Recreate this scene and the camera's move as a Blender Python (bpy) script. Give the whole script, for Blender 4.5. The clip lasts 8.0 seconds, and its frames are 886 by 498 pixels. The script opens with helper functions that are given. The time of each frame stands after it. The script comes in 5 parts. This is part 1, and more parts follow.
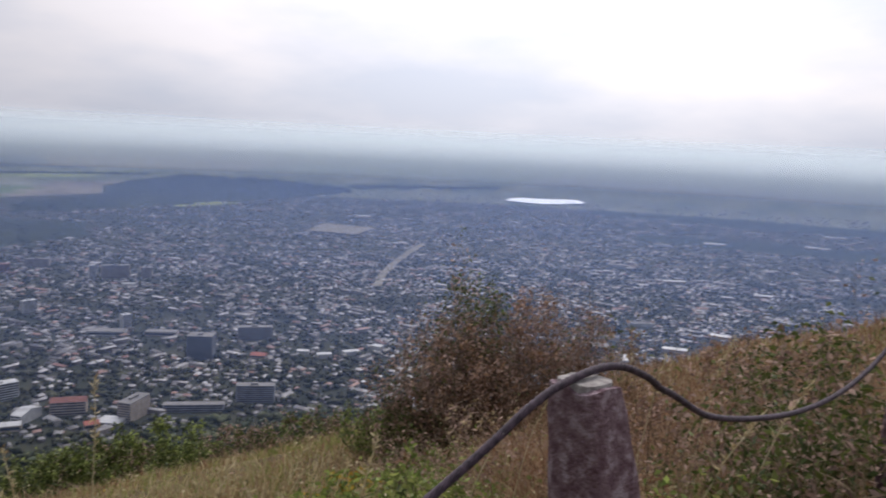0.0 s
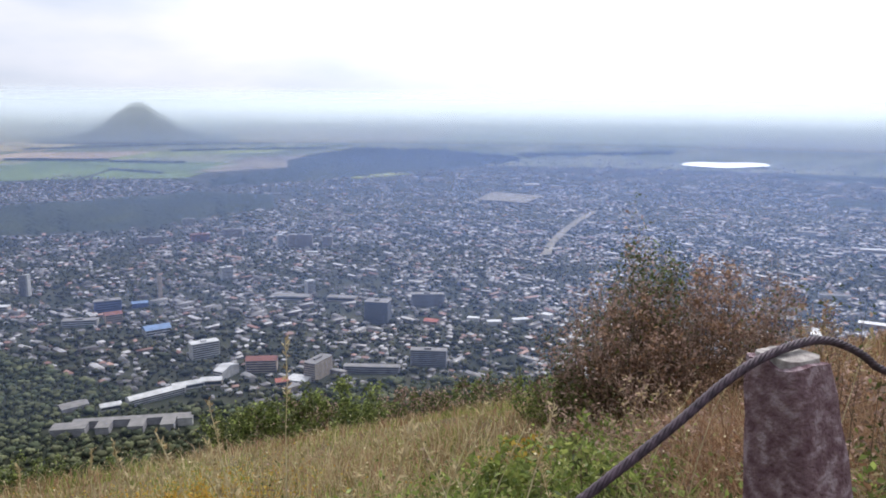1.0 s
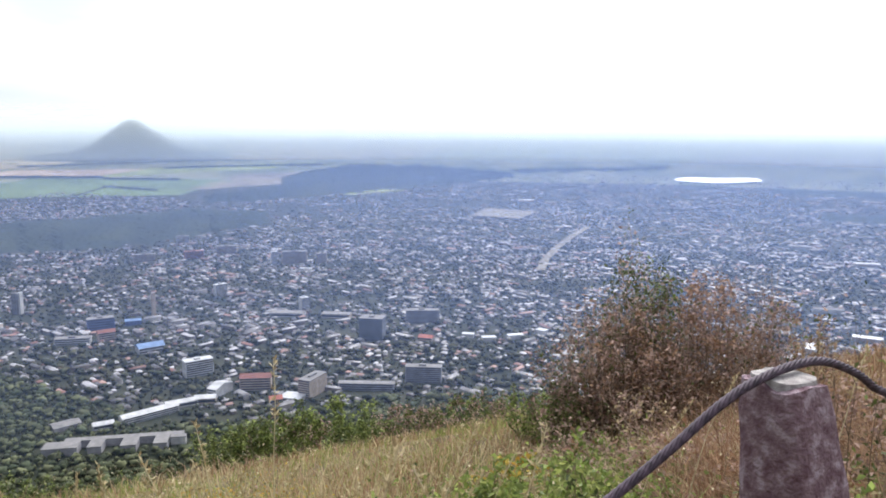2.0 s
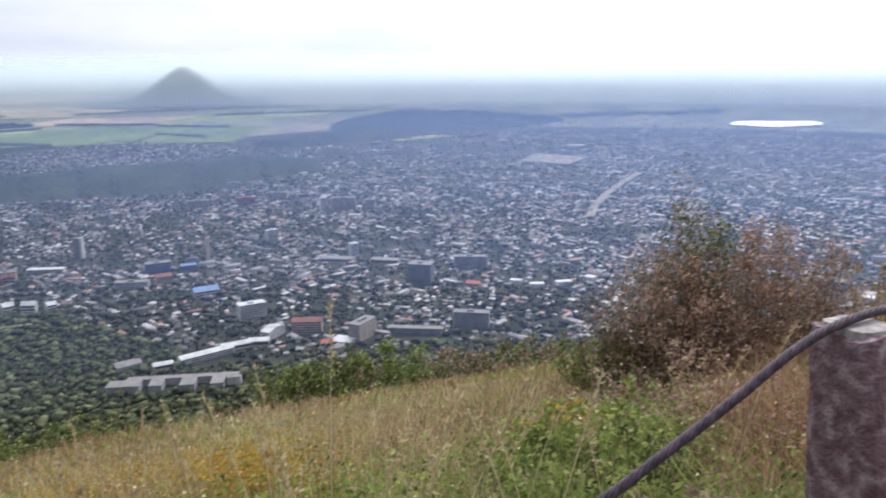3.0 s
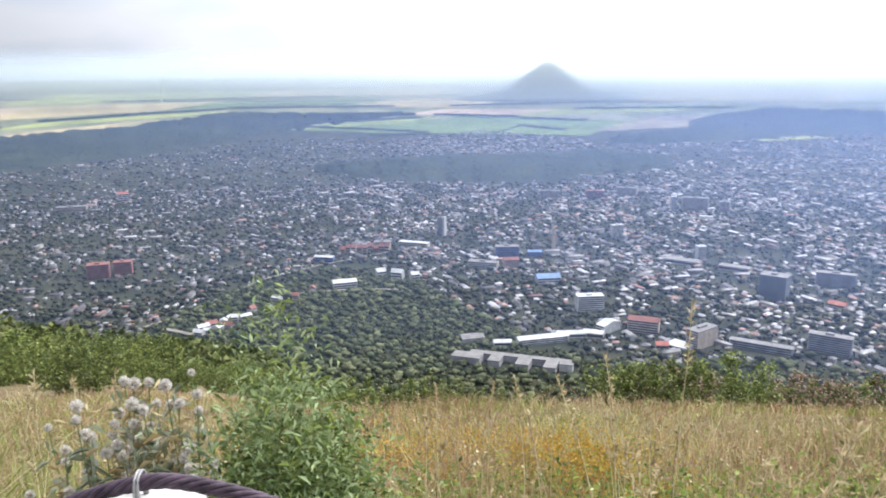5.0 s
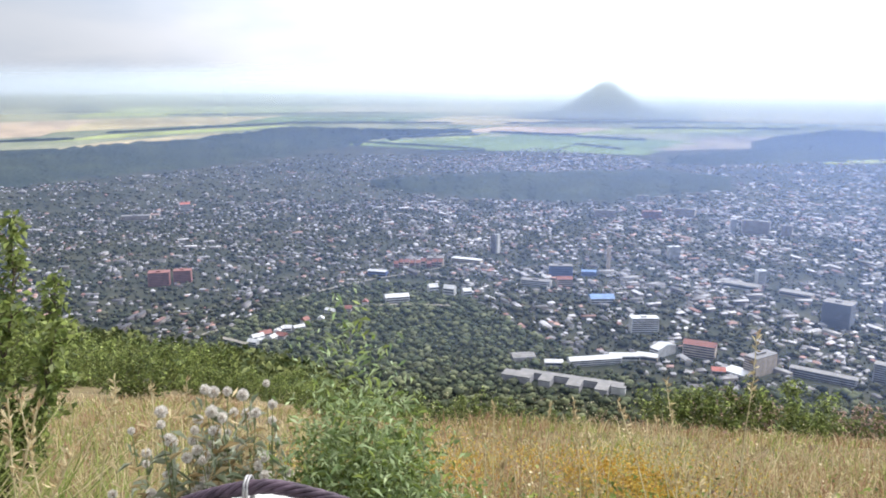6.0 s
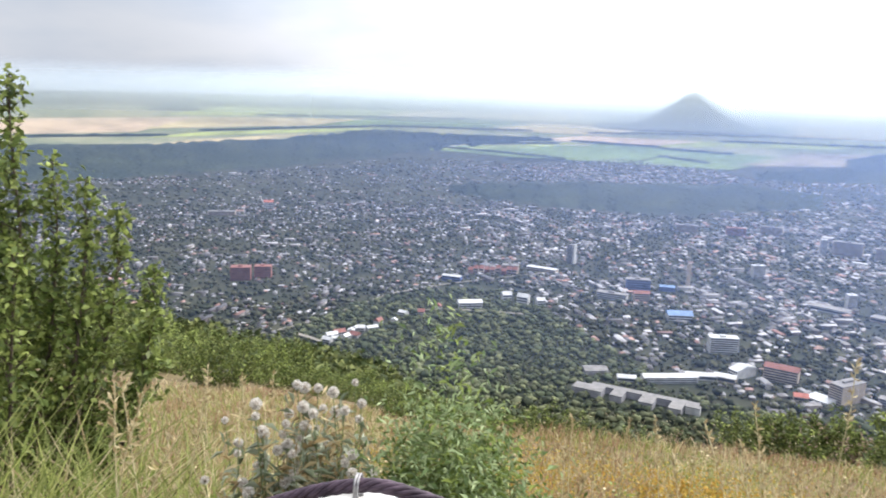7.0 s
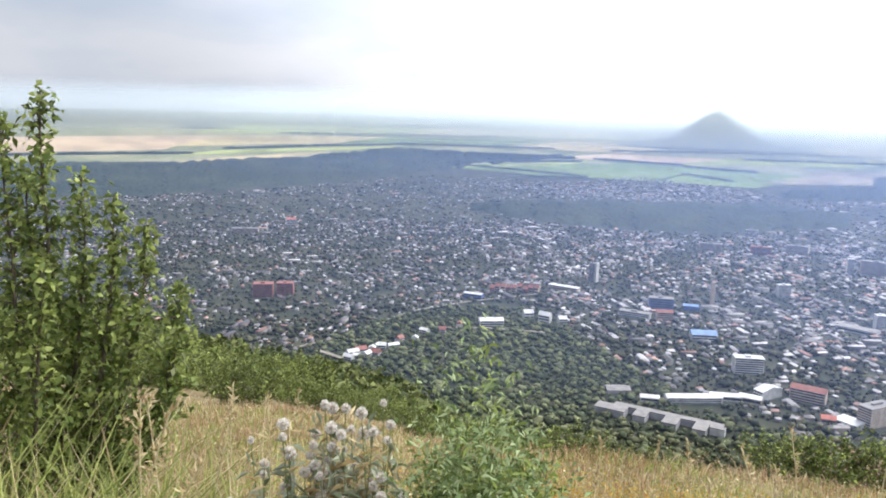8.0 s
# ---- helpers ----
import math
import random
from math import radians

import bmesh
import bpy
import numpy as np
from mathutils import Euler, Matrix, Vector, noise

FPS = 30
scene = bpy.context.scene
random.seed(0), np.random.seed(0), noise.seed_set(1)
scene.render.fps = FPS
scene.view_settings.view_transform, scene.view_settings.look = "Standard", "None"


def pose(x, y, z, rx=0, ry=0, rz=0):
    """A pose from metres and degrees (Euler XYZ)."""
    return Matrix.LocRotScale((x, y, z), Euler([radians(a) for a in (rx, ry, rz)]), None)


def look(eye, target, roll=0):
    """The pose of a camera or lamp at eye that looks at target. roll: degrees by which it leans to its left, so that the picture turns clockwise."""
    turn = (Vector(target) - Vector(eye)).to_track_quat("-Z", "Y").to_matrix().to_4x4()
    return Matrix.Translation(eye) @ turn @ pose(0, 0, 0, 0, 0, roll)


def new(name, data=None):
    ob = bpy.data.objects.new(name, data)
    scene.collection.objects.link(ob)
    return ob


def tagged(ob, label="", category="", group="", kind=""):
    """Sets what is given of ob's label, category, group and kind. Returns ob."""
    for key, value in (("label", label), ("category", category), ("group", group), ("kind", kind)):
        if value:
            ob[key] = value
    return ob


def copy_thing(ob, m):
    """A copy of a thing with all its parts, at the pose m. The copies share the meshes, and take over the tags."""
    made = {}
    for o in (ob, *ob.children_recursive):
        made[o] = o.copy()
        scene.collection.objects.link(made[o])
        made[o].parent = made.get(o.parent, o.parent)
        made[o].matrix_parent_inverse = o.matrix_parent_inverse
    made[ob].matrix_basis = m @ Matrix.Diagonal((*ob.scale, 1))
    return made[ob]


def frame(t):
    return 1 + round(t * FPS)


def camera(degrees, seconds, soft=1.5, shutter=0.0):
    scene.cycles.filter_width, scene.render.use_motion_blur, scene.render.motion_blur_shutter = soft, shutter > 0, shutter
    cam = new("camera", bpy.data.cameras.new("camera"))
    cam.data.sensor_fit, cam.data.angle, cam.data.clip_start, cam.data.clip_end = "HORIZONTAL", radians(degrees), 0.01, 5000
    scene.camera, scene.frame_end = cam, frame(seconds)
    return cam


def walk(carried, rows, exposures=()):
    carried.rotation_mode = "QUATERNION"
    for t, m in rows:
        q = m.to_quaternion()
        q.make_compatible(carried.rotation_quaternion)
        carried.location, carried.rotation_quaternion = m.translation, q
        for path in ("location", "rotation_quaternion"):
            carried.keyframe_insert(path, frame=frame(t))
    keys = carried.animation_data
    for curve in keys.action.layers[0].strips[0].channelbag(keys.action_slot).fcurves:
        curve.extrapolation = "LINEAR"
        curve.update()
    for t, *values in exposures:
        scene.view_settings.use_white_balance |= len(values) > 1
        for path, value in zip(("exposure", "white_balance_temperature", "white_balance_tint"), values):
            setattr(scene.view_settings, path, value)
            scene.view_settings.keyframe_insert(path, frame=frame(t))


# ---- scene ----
# ================= camera and its walk =================
cam = camera(59.73, 8.0, soft=1.8, shutter=0.3)
ROWS = [
    (0, pose(0.000, 0.000, 1.550, 82.05, -2.74, -4.64)),
    (0.5, pose(-0.026, 0.013, 1.540, 80.67, -1.69, 2.37)),
    (1, pose(-0.021, 0.034, 1.538, 79.36, -0.45, 7.65)),
    (2.5, pose(-0.009, 0.085, 1.536, 80.97, -0.21, 7.04)),
    (3, pose(-0.035, 0.086, 1.531, 76.56, 0.35, 10.71)),
    (3.5, pose(-0.064, 0.077, 1.532, 75.47, 0.88, 18.94)),
    (4, pose(-0.072, 0.064, 1.534, 75.47, 0.83, 27.66)),
    (4.5, pose(-0.111, 0.093, 1.509, 75.63, 0.76, 33.00)),
    (6, pose(-0.126, 0.017, 1.539, 77.64, -0.04, 40.63)),
    (6.5, pose(-0.134, -0.002, 1.543, 77.77, -0.53, 42.46)),
    (7, pose(-0.155, -0.018, 1.543, 78.03, -1.41, 46.65)),
    (7.5, pose(-0.174, -0.025, 1.541, 78.30, -1.05, 49.02)),
    (8, pose(-0.201, -0.008, 1.534, 79.30, -1.33, 48.26)),
]
walk(cam, ROWS, exposures=[(0, -1.52, 6400, 18), (0.5, -1.24, 6350, 17), (1, -0.90, 6300, 15), (2.5, -0.53, 6250, 14), (3.0, -0.78, 6250, 14), (3.5, -0.50, 6250, 13), (4.5, -0.25, 6250, 13), (8, -0.19, 6400, 13)])

# ================= world, sun =================
SUN_AZ, SUN_EL = 14.0, 48.0          # clockwise from +y, degrees
world = bpy.data.worlds.new("world")
scene.world = world
world.use_nodes = True
wn, wl = world.node_tree.nodes, world.node_tree.links
wn.clear()
w_out = wn.new("ShaderNodeOutputWorld")
sky = wn.new("ShaderNodeTexSky")
sky.sky_type, sky.sun_disc = "NISHITA", False
sky.sun_elevation, sky.sun_rotation = radians(SUN_EL), radians(SUN_AZ)
sky.air_density, sky.dust_density, sky.altitude = 1.0, 4.0, 900
w_tc = wn.new("ShaderNodeTexCoord")
w_map = wn.new("ShaderNodeMapping")
w_map.inputs["Scale"].default_value = (1.6, 1.6, 5.0)
w_noise = wn.new("ShaderNodeTexNoise")
w_noise.inputs["Scale"].default_value, w_noise.inputs["Detail"].default_value = 1.3, 6
w_ramp = wn.new("ShaderNodeValToRGB")
w_ramp.color_ramp.elements[0].position, w_ramp.color_ramp.elements[1].position = 0.40, 0.66
w_ramp.color_ramp.elements[0].color, w_ramp.color_ramp.elements[1].color = (0.82, 0.82, 0.82, 1), (0.97, 0.97, 0.97, 1)
w_mix = wn.new("ShaderNodeMixRGB")
# thin cloud, brightest round the sun
w_dot = wn.new("ShaderNodeVectorMath")
w_dot.operation = "DOT_PRODUCT"
w_dot.inputs[1].default_value = (math.sin(radians(SUN_AZ)) * math.cos(radians(SUN_EL)), math.cos(radians(SUN_AZ)) * math.cos(radians(SUN_EL)), math.sin(radians(SUN_EL)))
w_glow = wn.new("ShaderNodeValToRGB")
w_glow.color_ramp.interpolation = "EASE"
w_glow.color_ramp.elements[0].position, w_glow.color_ramp.elements[1].position = 0.1, 0.95
w_glow.color_ramp.elements[0].color, w_glow.color_ramp.elements[1].color = (0.62, 0.66, 0.71, 1), (3.6, 3.6, 3.55, 1)
w_mid = w_glow.color_ramp.elements.new(0.52)
w_mid.color = (1.55, 1.57, 1.61, 1)
w_up = wn.new("ShaderNodeVectorMath")
w_up.operation = "SCALE"
w_up.inputs["Scale"].default_value = 12.0
wl.new(w_tc.outputs["Generated"], w_dot.inputs[0])
wl.new(w_dot.outputs["Value"], w_glow.inputs[0])
w_tint = wn.new("ShaderNodeValToRGB")      # blue-grey gaps and white billows
w_tint.color_ramp.elements[0].position, w_tint.color_ramp.elements[1].position = 0.38, 0.60
w_tint.color_ramp.elements[0].color, w_tint.color_ramp.elements[1].color = (0.84, 0.92, 1.02, 1), (1.08, 1.07, 1.06, 1)
w_mul = wn.new("ShaderNodeVectorMath")
w_mul.operation = "MULTIPLY"
wl.new(w_noise.outputs["Fac"], w_tint.inputs[0])
wl.new(w_glow.outputs[0], w_mul.inputs[0])
wl.new(w_tint.outputs[0], w_mul.inputs[1])
wl.new(w_mul.outputs[0], w_up.inputs[0])
wl.new(w_up.outputs[0], w_mix.inputs[2])
w_bg = wn.new("ShaderNodeBackground")
w_bg.inputs["Strength"].default_value = 0.10
wl.new(w_tc.outputs["Generated"], w_map.inputs["Vector"])
wl.new(w_map.outputs[0], w_noise.inputs["Vector"])
wl.new(w_noise.outputs["Fac"], w_ramp.inputs[0])
wl.new(w_ramp.outputs[0], w_mix.inputs[0])
wl.new(sky.outputs[0], w_mix.inputs[1])
wl.new(w_mix.outputs[0], w_bg.inputs["Color"])
wl.new(w_bg.outputs[0], w_out.inputs["Surface"])

sun = new("sun", bpy.data.lights.new("sun", "SUN"))
sun.data.energy, sun.data.angle, sun.data.color = 3.4, radians(1.0), (1.0, 0.95, 0.86)
_a, _e = radians(SUN_AZ), radians(SUN_EL)
sun.matrix_world = look((math.sin(_a) * math.cos(_e) * 100, math.cos(_a) * math.cos(_e) * 100, math.sin(_e) * 100), (0, 0, 0))

rng = np.random.default_rng(7)


# ================= materials =================
def mat(name, c1, c2, scale=4.0, rough=0.8, bump=0.0, bscale=None, rand="", vary=0.25, trans=0.0, metal=0.0, c3=None, spec=0.3):
    """Two (or three) colours mixed by noise in metres, a hue and value shift for each piece, fine relief, and light let through for leaves."""
    m = bpy.data.materials.new(name)
    m.use_nodes = True
    n, l = m.node_tree.nodes, m.node_tree.links
    n.clear()
    out = n.new("ShaderNodeOutputMaterial")
    bsdf = n.new("ShaderNodeBsdfPrincipled")
    bsdf.inputs["Roughness"].default_value, bsdf.inputs["Metallic"].default_value = rough, metal
    bsdf.inputs["Specular IOR Level"].default_value = spec
    geo = n.new("ShaderNodeNewGeometry")
    no = n.new("ShaderNodeTexNoise")
    no.inputs["Scale"].default_value, no.inputs["Detail"].default_value = scale, 5
    l.new(geo.outputs["Position"], no.inputs["Vector"])
    ra = n.new("ShaderNodeValToRGB")
    ra.color_ramp.elements[0].position, ra.color_ramp.elements[1].position = 0.36, 0.64
    ra.color_ramp.elements[0].color, ra.color_ramp.elements[1].color = (*c1, 1), (*c2, 1)
    if c3:
        e = ra.color_ramp.elements.new(0.52)
        e.color = (*c3, 1)
    col = ra.outputs[0]
    src = None
    if rand == "island":
        src = geo.outputs["Random Per Island"]
    elif rand == "object":
        src = n.new("ShaderNodeObjectInfo").outputs["Random"]
    if src:
        add = n.new("ShaderNodeMath")
        add.operation = "MULTIPLY_ADD"
        add.inputs[1].default_value, add.inputs[2].default_value = 0.8, -0.4
        l.new(src, add.inputs[0])
        sm = n.new("ShaderNodeMath")
        l.new(add.outputs[0], sm.inputs[0])
        l.new(no.outputs["Fac"], sm.inputs[1])
        l.new(sm.outputs[0], ra.inputs[0])
        hs = n.new("ShaderNodeHueSaturation")
        mr = n.new("ShaderNodeMapRange")
        mul = n.new("ShaderNodeMath")
        mul.operation = "MULTIPLY"
        mul.inputs[1].default_value = 7.31
        fr = n.new("ShaderNodeMath")
        fr.operation = "FRACT"
        l.new(src, mul.inputs[0])
        l.new(mul.outputs[0], fr.inputs[0])
        mr.inputs[3].default_value, mr.inputs[4].default_value = 1 - vary, 1 + vary
        l.new(fr.outputs[0], mr.inputs[0])
        l.new(mr.outputs[0], hs.inputs["Value"])
        l.new(col, hs.inputs["Color"])
        col = hs.outputs[0]
    else:
        l.new(no.outputs["Fac"], ra.inputs[0])
    l.new(col, bsdf.inputs["Base Color"])
    if bump:
        bn = n.new("ShaderNodeTexNoise")
        bn.inputs["Scale"].default_value, bn.inputs["Detail"].default_value = bscale or scale * 6, 6
        l.new(geo.outputs["Position"], bn.inputs["Vector"])
        bp = n.new("ShaderNodeBump")
        bp.inputs["Strength"].default_value, bp.inputs["Distance"].default_value = 1.0, bump
        l.new(bn.outputs["Fac"], bp.inputs["Height"])
        l.new(bp.outputs[0], bsdf.inputs["Normal"])
    last = bsdf.outputs[0]
    if trans:
        tr = n.new("ShaderNodeBsdfTranslucent")
        l.new(col, tr.inputs["Color"])
        mx = n.new("ShaderNodeMixShader")
        mx.inputs[0].default_value = trans
        l.new(last, mx.inputs[1])
        l.new(tr.outputs[0], mx.inputs[2])
        last = mx.outputs[0]
    l.new(last, out.inputs["Surface"])
    return m


M_SOIL = mat("dry_soil_and_litter", (0.10, 0.075, 0.04), (0.22, 0.17, 0.08), 2.0, 0.95, 0.02, 30)
M_PLAIN = mat("plain_earth_and_scrub", (0.020, 0.027, 0.014), (0.052, 0.053, 0.030), 0.012, 0.95, 0.0)
M_STRAW = mat("dry_straw_grass", (0.37, 0.275, 0.14), (0.60, 0.50, 0.30), 0.6, 0.7, rand="island", vary=0.3, trans=0.4)
M_RUST = mat("rusty_dead_grass", (0.27, 0.15, 0.085), (0.44, 0.29, 0.18), 0.8, 0.8, rand="island", vary=0.3, trans=0.35)
M_GREEN = mat("green_grass", (0.18, 0.225, 0.05), (0.36, 0.385, 0.12), 0.8, 0.6, rand="island", vary=0.3, trans=0.45)
M_GOLD = mat("golden_blossom", (0.46, 0.26, 0.04), (0.58, 0.42, 0.09), 1.5, 0.7, rand="island", vary=0.25, trans=0.4)
M_LEAF = mat("fresh_green_leaf", (0.14, 0.195, 0.045), (0.30, 0.365, 0.10), 3, 0.45, rand="island", vary=0.35, trans=0.5)
M_LEAF_PALE = mat("pale_mealy_leaf", (0.185, 0.26, 0.10), (0.43, 0.51, 0.27), 5, 0.55, rand="island", vary=0.3, trans=0.35)
M_LEAF_DARK = mat("dark_shrub_leaf", (0.062, 0.088, 0.024), (0.145, 0.17, 0.045), 1.5, 0.55, rand="island", vary=0.4, trans=0.3)
M_LEAF_TREE = mat("dull_green_tree_leaf", (0.13, 0.175, 0.045), (0.33, 0.385, 0.115), 3, 0.45, rand="island", vary=0.45, trans=0.45)
M_LEAF_BROWN = mat("withered_brown_leaf", (0.26, 0.165, 0.13), (0.52, 0.37, 0.30), 1.2, 0.8, rand="island", vary=0.4, trans=0.42)
M_LEAF_GREY = mat("grey_green_thistle_leaf", (0.23, 0.27, 0.17), (0.41, 0.44, 0.33), 8, 0.7, rand="island", vary=0.25, trans=0.25)
M_FLUFF = mat("thistle_fluff", (0.58, 0.54, 0.49), (0.84, 0.81, 0.76), 40, 0.9, rand="island", vary=0.12, trans=0.4)
M_FLUFF_CORE = mat("thistle_core", (0.28, 0.23, 0.18), (0.45, 0.40, 0.33), 60, 0.9)
M_STEM = mat("dry_stem", (0.17, 0.12, 0.075), (0.38, 0.29, 0.18), 6, 0.8, rand="object", vary=0.2)
M_STEM_GREEN = mat("green_stem", (0.12, 0.17, 0.06), (0.22, 0.25, 0.11), 9, 0.7)
M_BARK = mat("bark", (0.06, 0.045, 0.035), (0.16, 0.12, 0.09), 25, 0.9, 0.004, 80)
M_STONE = mat("weathered_concrete", (0.16, 0.09, 0.108), (0.40, 0.31, 0.34), 40, 0.92, 0.012, 140, c3=(0.25, 0.165, 0.185))
M_PAINT = mat("chipped_white_paint", (0.45, 0.44, 0.41), (0.82, 0.81, 0.78), 16, 0.8, 0.002, 90)
M_WIRE = mat("weathered_wire_rope", (0.030, 0.018, 0.028), (0.095, 0.062, 0.085), 70, 0.58, 0.0006, 500, metal=0.0, spec=0.35)
M_STRAP = mat("galvanised_strap", (0.28, 0.27, 0.27), (0.5, 0.49, 0.48), 60, 0.5, metal=0.7)
M_FOREST = mat("forest_canopy", (0.052, 0.072, 0.022), (0.145, 0.16, 0.05), 0.09, 0.85, rand="island", vary=0.35, trans=0.12)
M_FOOT = mat("foothill_canopy", (0.056, 0.070, 0.034), (0.125, 0.135, 0.064), 0.03, 0.9, rand="island", vary=0.4, trans=0.1)
M_TOWNTREE = mat("town_tree_canopy", (0.036, 0.044, 0.024), (0.080, 0.080, 0.042), 0.02, 0.9, rand="island", vary=0.4, trans=0.1)
M_WOODS = mat("far_woods", (0.018, 0.030, 0.017), (0.040, 0.052, 0.026), 0.006, 0.95, 1.5, 0.08, c3=(0.026, 0.038, 0.020))
M_WALL = mat("plaster_walls", (0.18, 0.155, 0.14), (0.40, 0.38, 0.36), 0.03, 0.85, rand="island", vary=0.3)
M_ROOF = mat("pale_sheet_roofs", (0.055, 0.05, 0.052), (0.32, 0.31, 0.31), 0.02, 0.42, rand="island", vary=0.5, spec=0.5, c3=(0.12, 0.108, 0.108))
M_ROOF_RED = mat("rusty_red_roofs", (0.20, 0.10, 0.08), (0.33, 0.20, 0.16), 0.02, 0.6, rand="island", vary=0.3)
M_LAKE = mat("lake_water", (0.80, 0.86, 0.92), (0.86, 0.90, 0.95), 0.01, 0.5, metal=0.85, spec=1.0)
M_CHIP = mat("pale_broken_concrete", (0.28, 0.25, 0.24), (0.48, 0.45, 0.42), 60, 0.9, 0.004, 140)
M_TWIG = mat("pale_dead_twig", (0.34, 0.23, 0.17), (0.56, 0.43, 0.33), 12, 0.8)
M_FARM = mat("farmland", (0.16, 0.18, 0.09), (0.29, 0.28, 0.15), 0.004, 0.95)
M_ROAD = mat("pale_gravel_road", (0.17, 0.155, 0.12), (0.30, 0.27, 0.22), 0.05, 0.9)


def plain(name, c, rough=0.7, scale=0.12, v=0.18, bump=0.0, spec=0.3):
    return mat(name, tuple(x * (1 - v) for x in c), tuple(min(1, x * (1 + v)) for x in c), scale, rough, bump, spec=spec)


M_WHITE_B = plain("white_render", (0.56, 0.55, 0.53))
M_GREY_B = plain("grey_panel_wall", (0.34, 0.33, 0.34))
M_DARK_B = plain("dark_slab_wall", (0.17, 0.18, 0.20))
M_BEIGE_B = plain("beige_brick_wall", (0.46, 0.38, 0.30))
M_RED_B = plain("red_brick_wall", (0.30, 0.135, 0.105))
M_BLUE_B = plain("blue_cladding", (0.10, 0.14, 0.30), 0.5)
M_BLUE_R = plain("blue_sheet_roof", (0.16, 0.26, 0.45), 0.45)
M_RED_R = plain("red_tile_roof", (0.40, 0.14, 0.10), 0.7)
M_BROWN_R = plain("red_brown_roof", (0.26, 0.11, 0.085), 0.7)
M_GREY_R = plain("grey_felt_roof", (0.20, 0.19, 0.18), 0.6)
M_PALE_R = plain("pale_metal_roof", (0.52, 0.52, 0.51), 0.35, spec=0.6)
M_WINDOW = plain("dark_window_glass", (0.05, 0.06, 0.075), 0.15, spec=0.6)

# ================= mesh helpers =================
SLOPE_AZ, SLOPE, CREST, PLAIN_DROP, NEAR_TRUE, SQUEEZE = -40.0, 0.33, 10.5, 400.0, 2600.0, 2200.0
EYE_Z = 1.55


def smooth(a, b, v):
    k = np.clip((np.asarray(v, float) - a) / (b - a), 0, 1)
    return k * k * (3 - 2 * k)


def true_range(r):
    """The plain is drawn in towards the horizon: what lies at this range stands for land this far off."""
    r = np.asarray(r, float)
    far = NEAR_TRUE - SQUEEZE * np.log(np.clip(1 - (r - NEAR_TRUE) / SQUEEZE, 1e-7, 1))
    return np.where(r < NEAR_TRUE, r, far)


def drawn_range(d):
    return d if d < NEAR_TRUE else NEAR_TRUE + SQUEEZE * (1 - math.exp(-(d - NEAR_TRUE) / SQUEEZE))


def ground_z(x, y):
    x, y = np.asarray(x, float), np.asarray(y, float)
    r = np.hypot(x, y) + 1e-6
    az = np.degrees(np.arctan2(x, y))
    a = radians(SLOPE_AZ)
    k = np.cos(np.radians(az) - a)
    s = r * k
    bumps = 0.10 * np.sin(0.9 * x + 0.4) * np.sin(0.7 * y + 1.3) + 0.05 * np.sin(2.3 * x - 1.1 * y)
    near = np.where(s > 0.1, -SLOPE * (s - 0.1), -0.05 * np.clip(s - 0.1, -6, 0)) + bumps * smooth(2, 8, r)
    re = CREST + 4.0 * smooth(12, 30, az) + 3.0 * smooth(-48, -62, az)
    ze = np.where(k * re > 0.1, -SLOPE * (k * re - 0.1), -0.05 * np.clip(k * re - 0.1, -6, 0))
    # wooded shoulder on one flank, a plain fall elsewhere
    el = np.interp(az, [-180, -100, -75, -69, -62, -57.5, -51.5, -44, 0, 30, 180], [26, 9, 15.1, 16.8, 18.9, 20.1, 21.8, 25.5, 25.5, 25.5, 26])
    zr = EYE_Z - 220 * np.tan(np.radians(el)) - 5
    hump = np.where(r < 220, ze + (zr - ze) * np.clip((r - re) / (220 - re), 0, 1), zr - (r - 220) * 0.53)
    hump = hump + 3.0 * np.sin(r * 0.05 + az * 0.4) * smooth(40, 120, r) * (1 - smooth(260, 500, r))
    mount = np.where(r < re, near, hump)
    floor_z = EYE_Z - r * PLAIN_DROP / true_range(r)
    return np.where(r < 60, mount, np.maximum(mount, floor_z))


def polar(az, r):
    return r * math.sin(radians(az)), r * math.cos(radians(az))


def on_ground(az, r):
    x, y = polar(az, r)
    return x, y, float(ground_z(x, y))


def raw_mesh(name, verts, faces, material, shade=False):
    """A mesh from arrays: faces all with the same number of corners."""
    me = bpy.data.meshes.new(name)
    verts, faces = np.asarray(verts, np.float32), np.asarray(faces, np.int32)
    nf, k = faces.shape
    me.vertices.add(len(verts))
    me.vertices.foreach_set("co", verts.ravel())
    me.loops.add(nf * k)
    me.loops.foreach_set("vertex_index", faces.ravel())
    me.polygons.add(nf)
    me.polygons.foreach_set("loop_start", np.arange(0, nf * k, k, dtype=np.int32))
    me.update(calc_edges=True)
    me.validate()
    if shade:
        me.polygons.foreach_set("use_smooth", np.ones(nf, bool))
    me.materials.append(material)
    return me


def part(name, bm, material, parent, label=""):
    if isinstance(bm, bpy.types.Mesh):
        me = bm
    else:
        me = bpy.data.meshes.new(name)
        bm.normal_update()
        bm.to_mesh(me)
        bm.free()
        me.materials.append(material)
    ob = new(name, me)
    ob.parent = parent
    return tagged(ob, label)


def base(name, x, y, z, label, category, group="", rz=0.0):
    ob = new(name)
    ob.matrix_world = pose(x, y, z, 0, 0, rz)
    return tagged(ob, label, category, group)


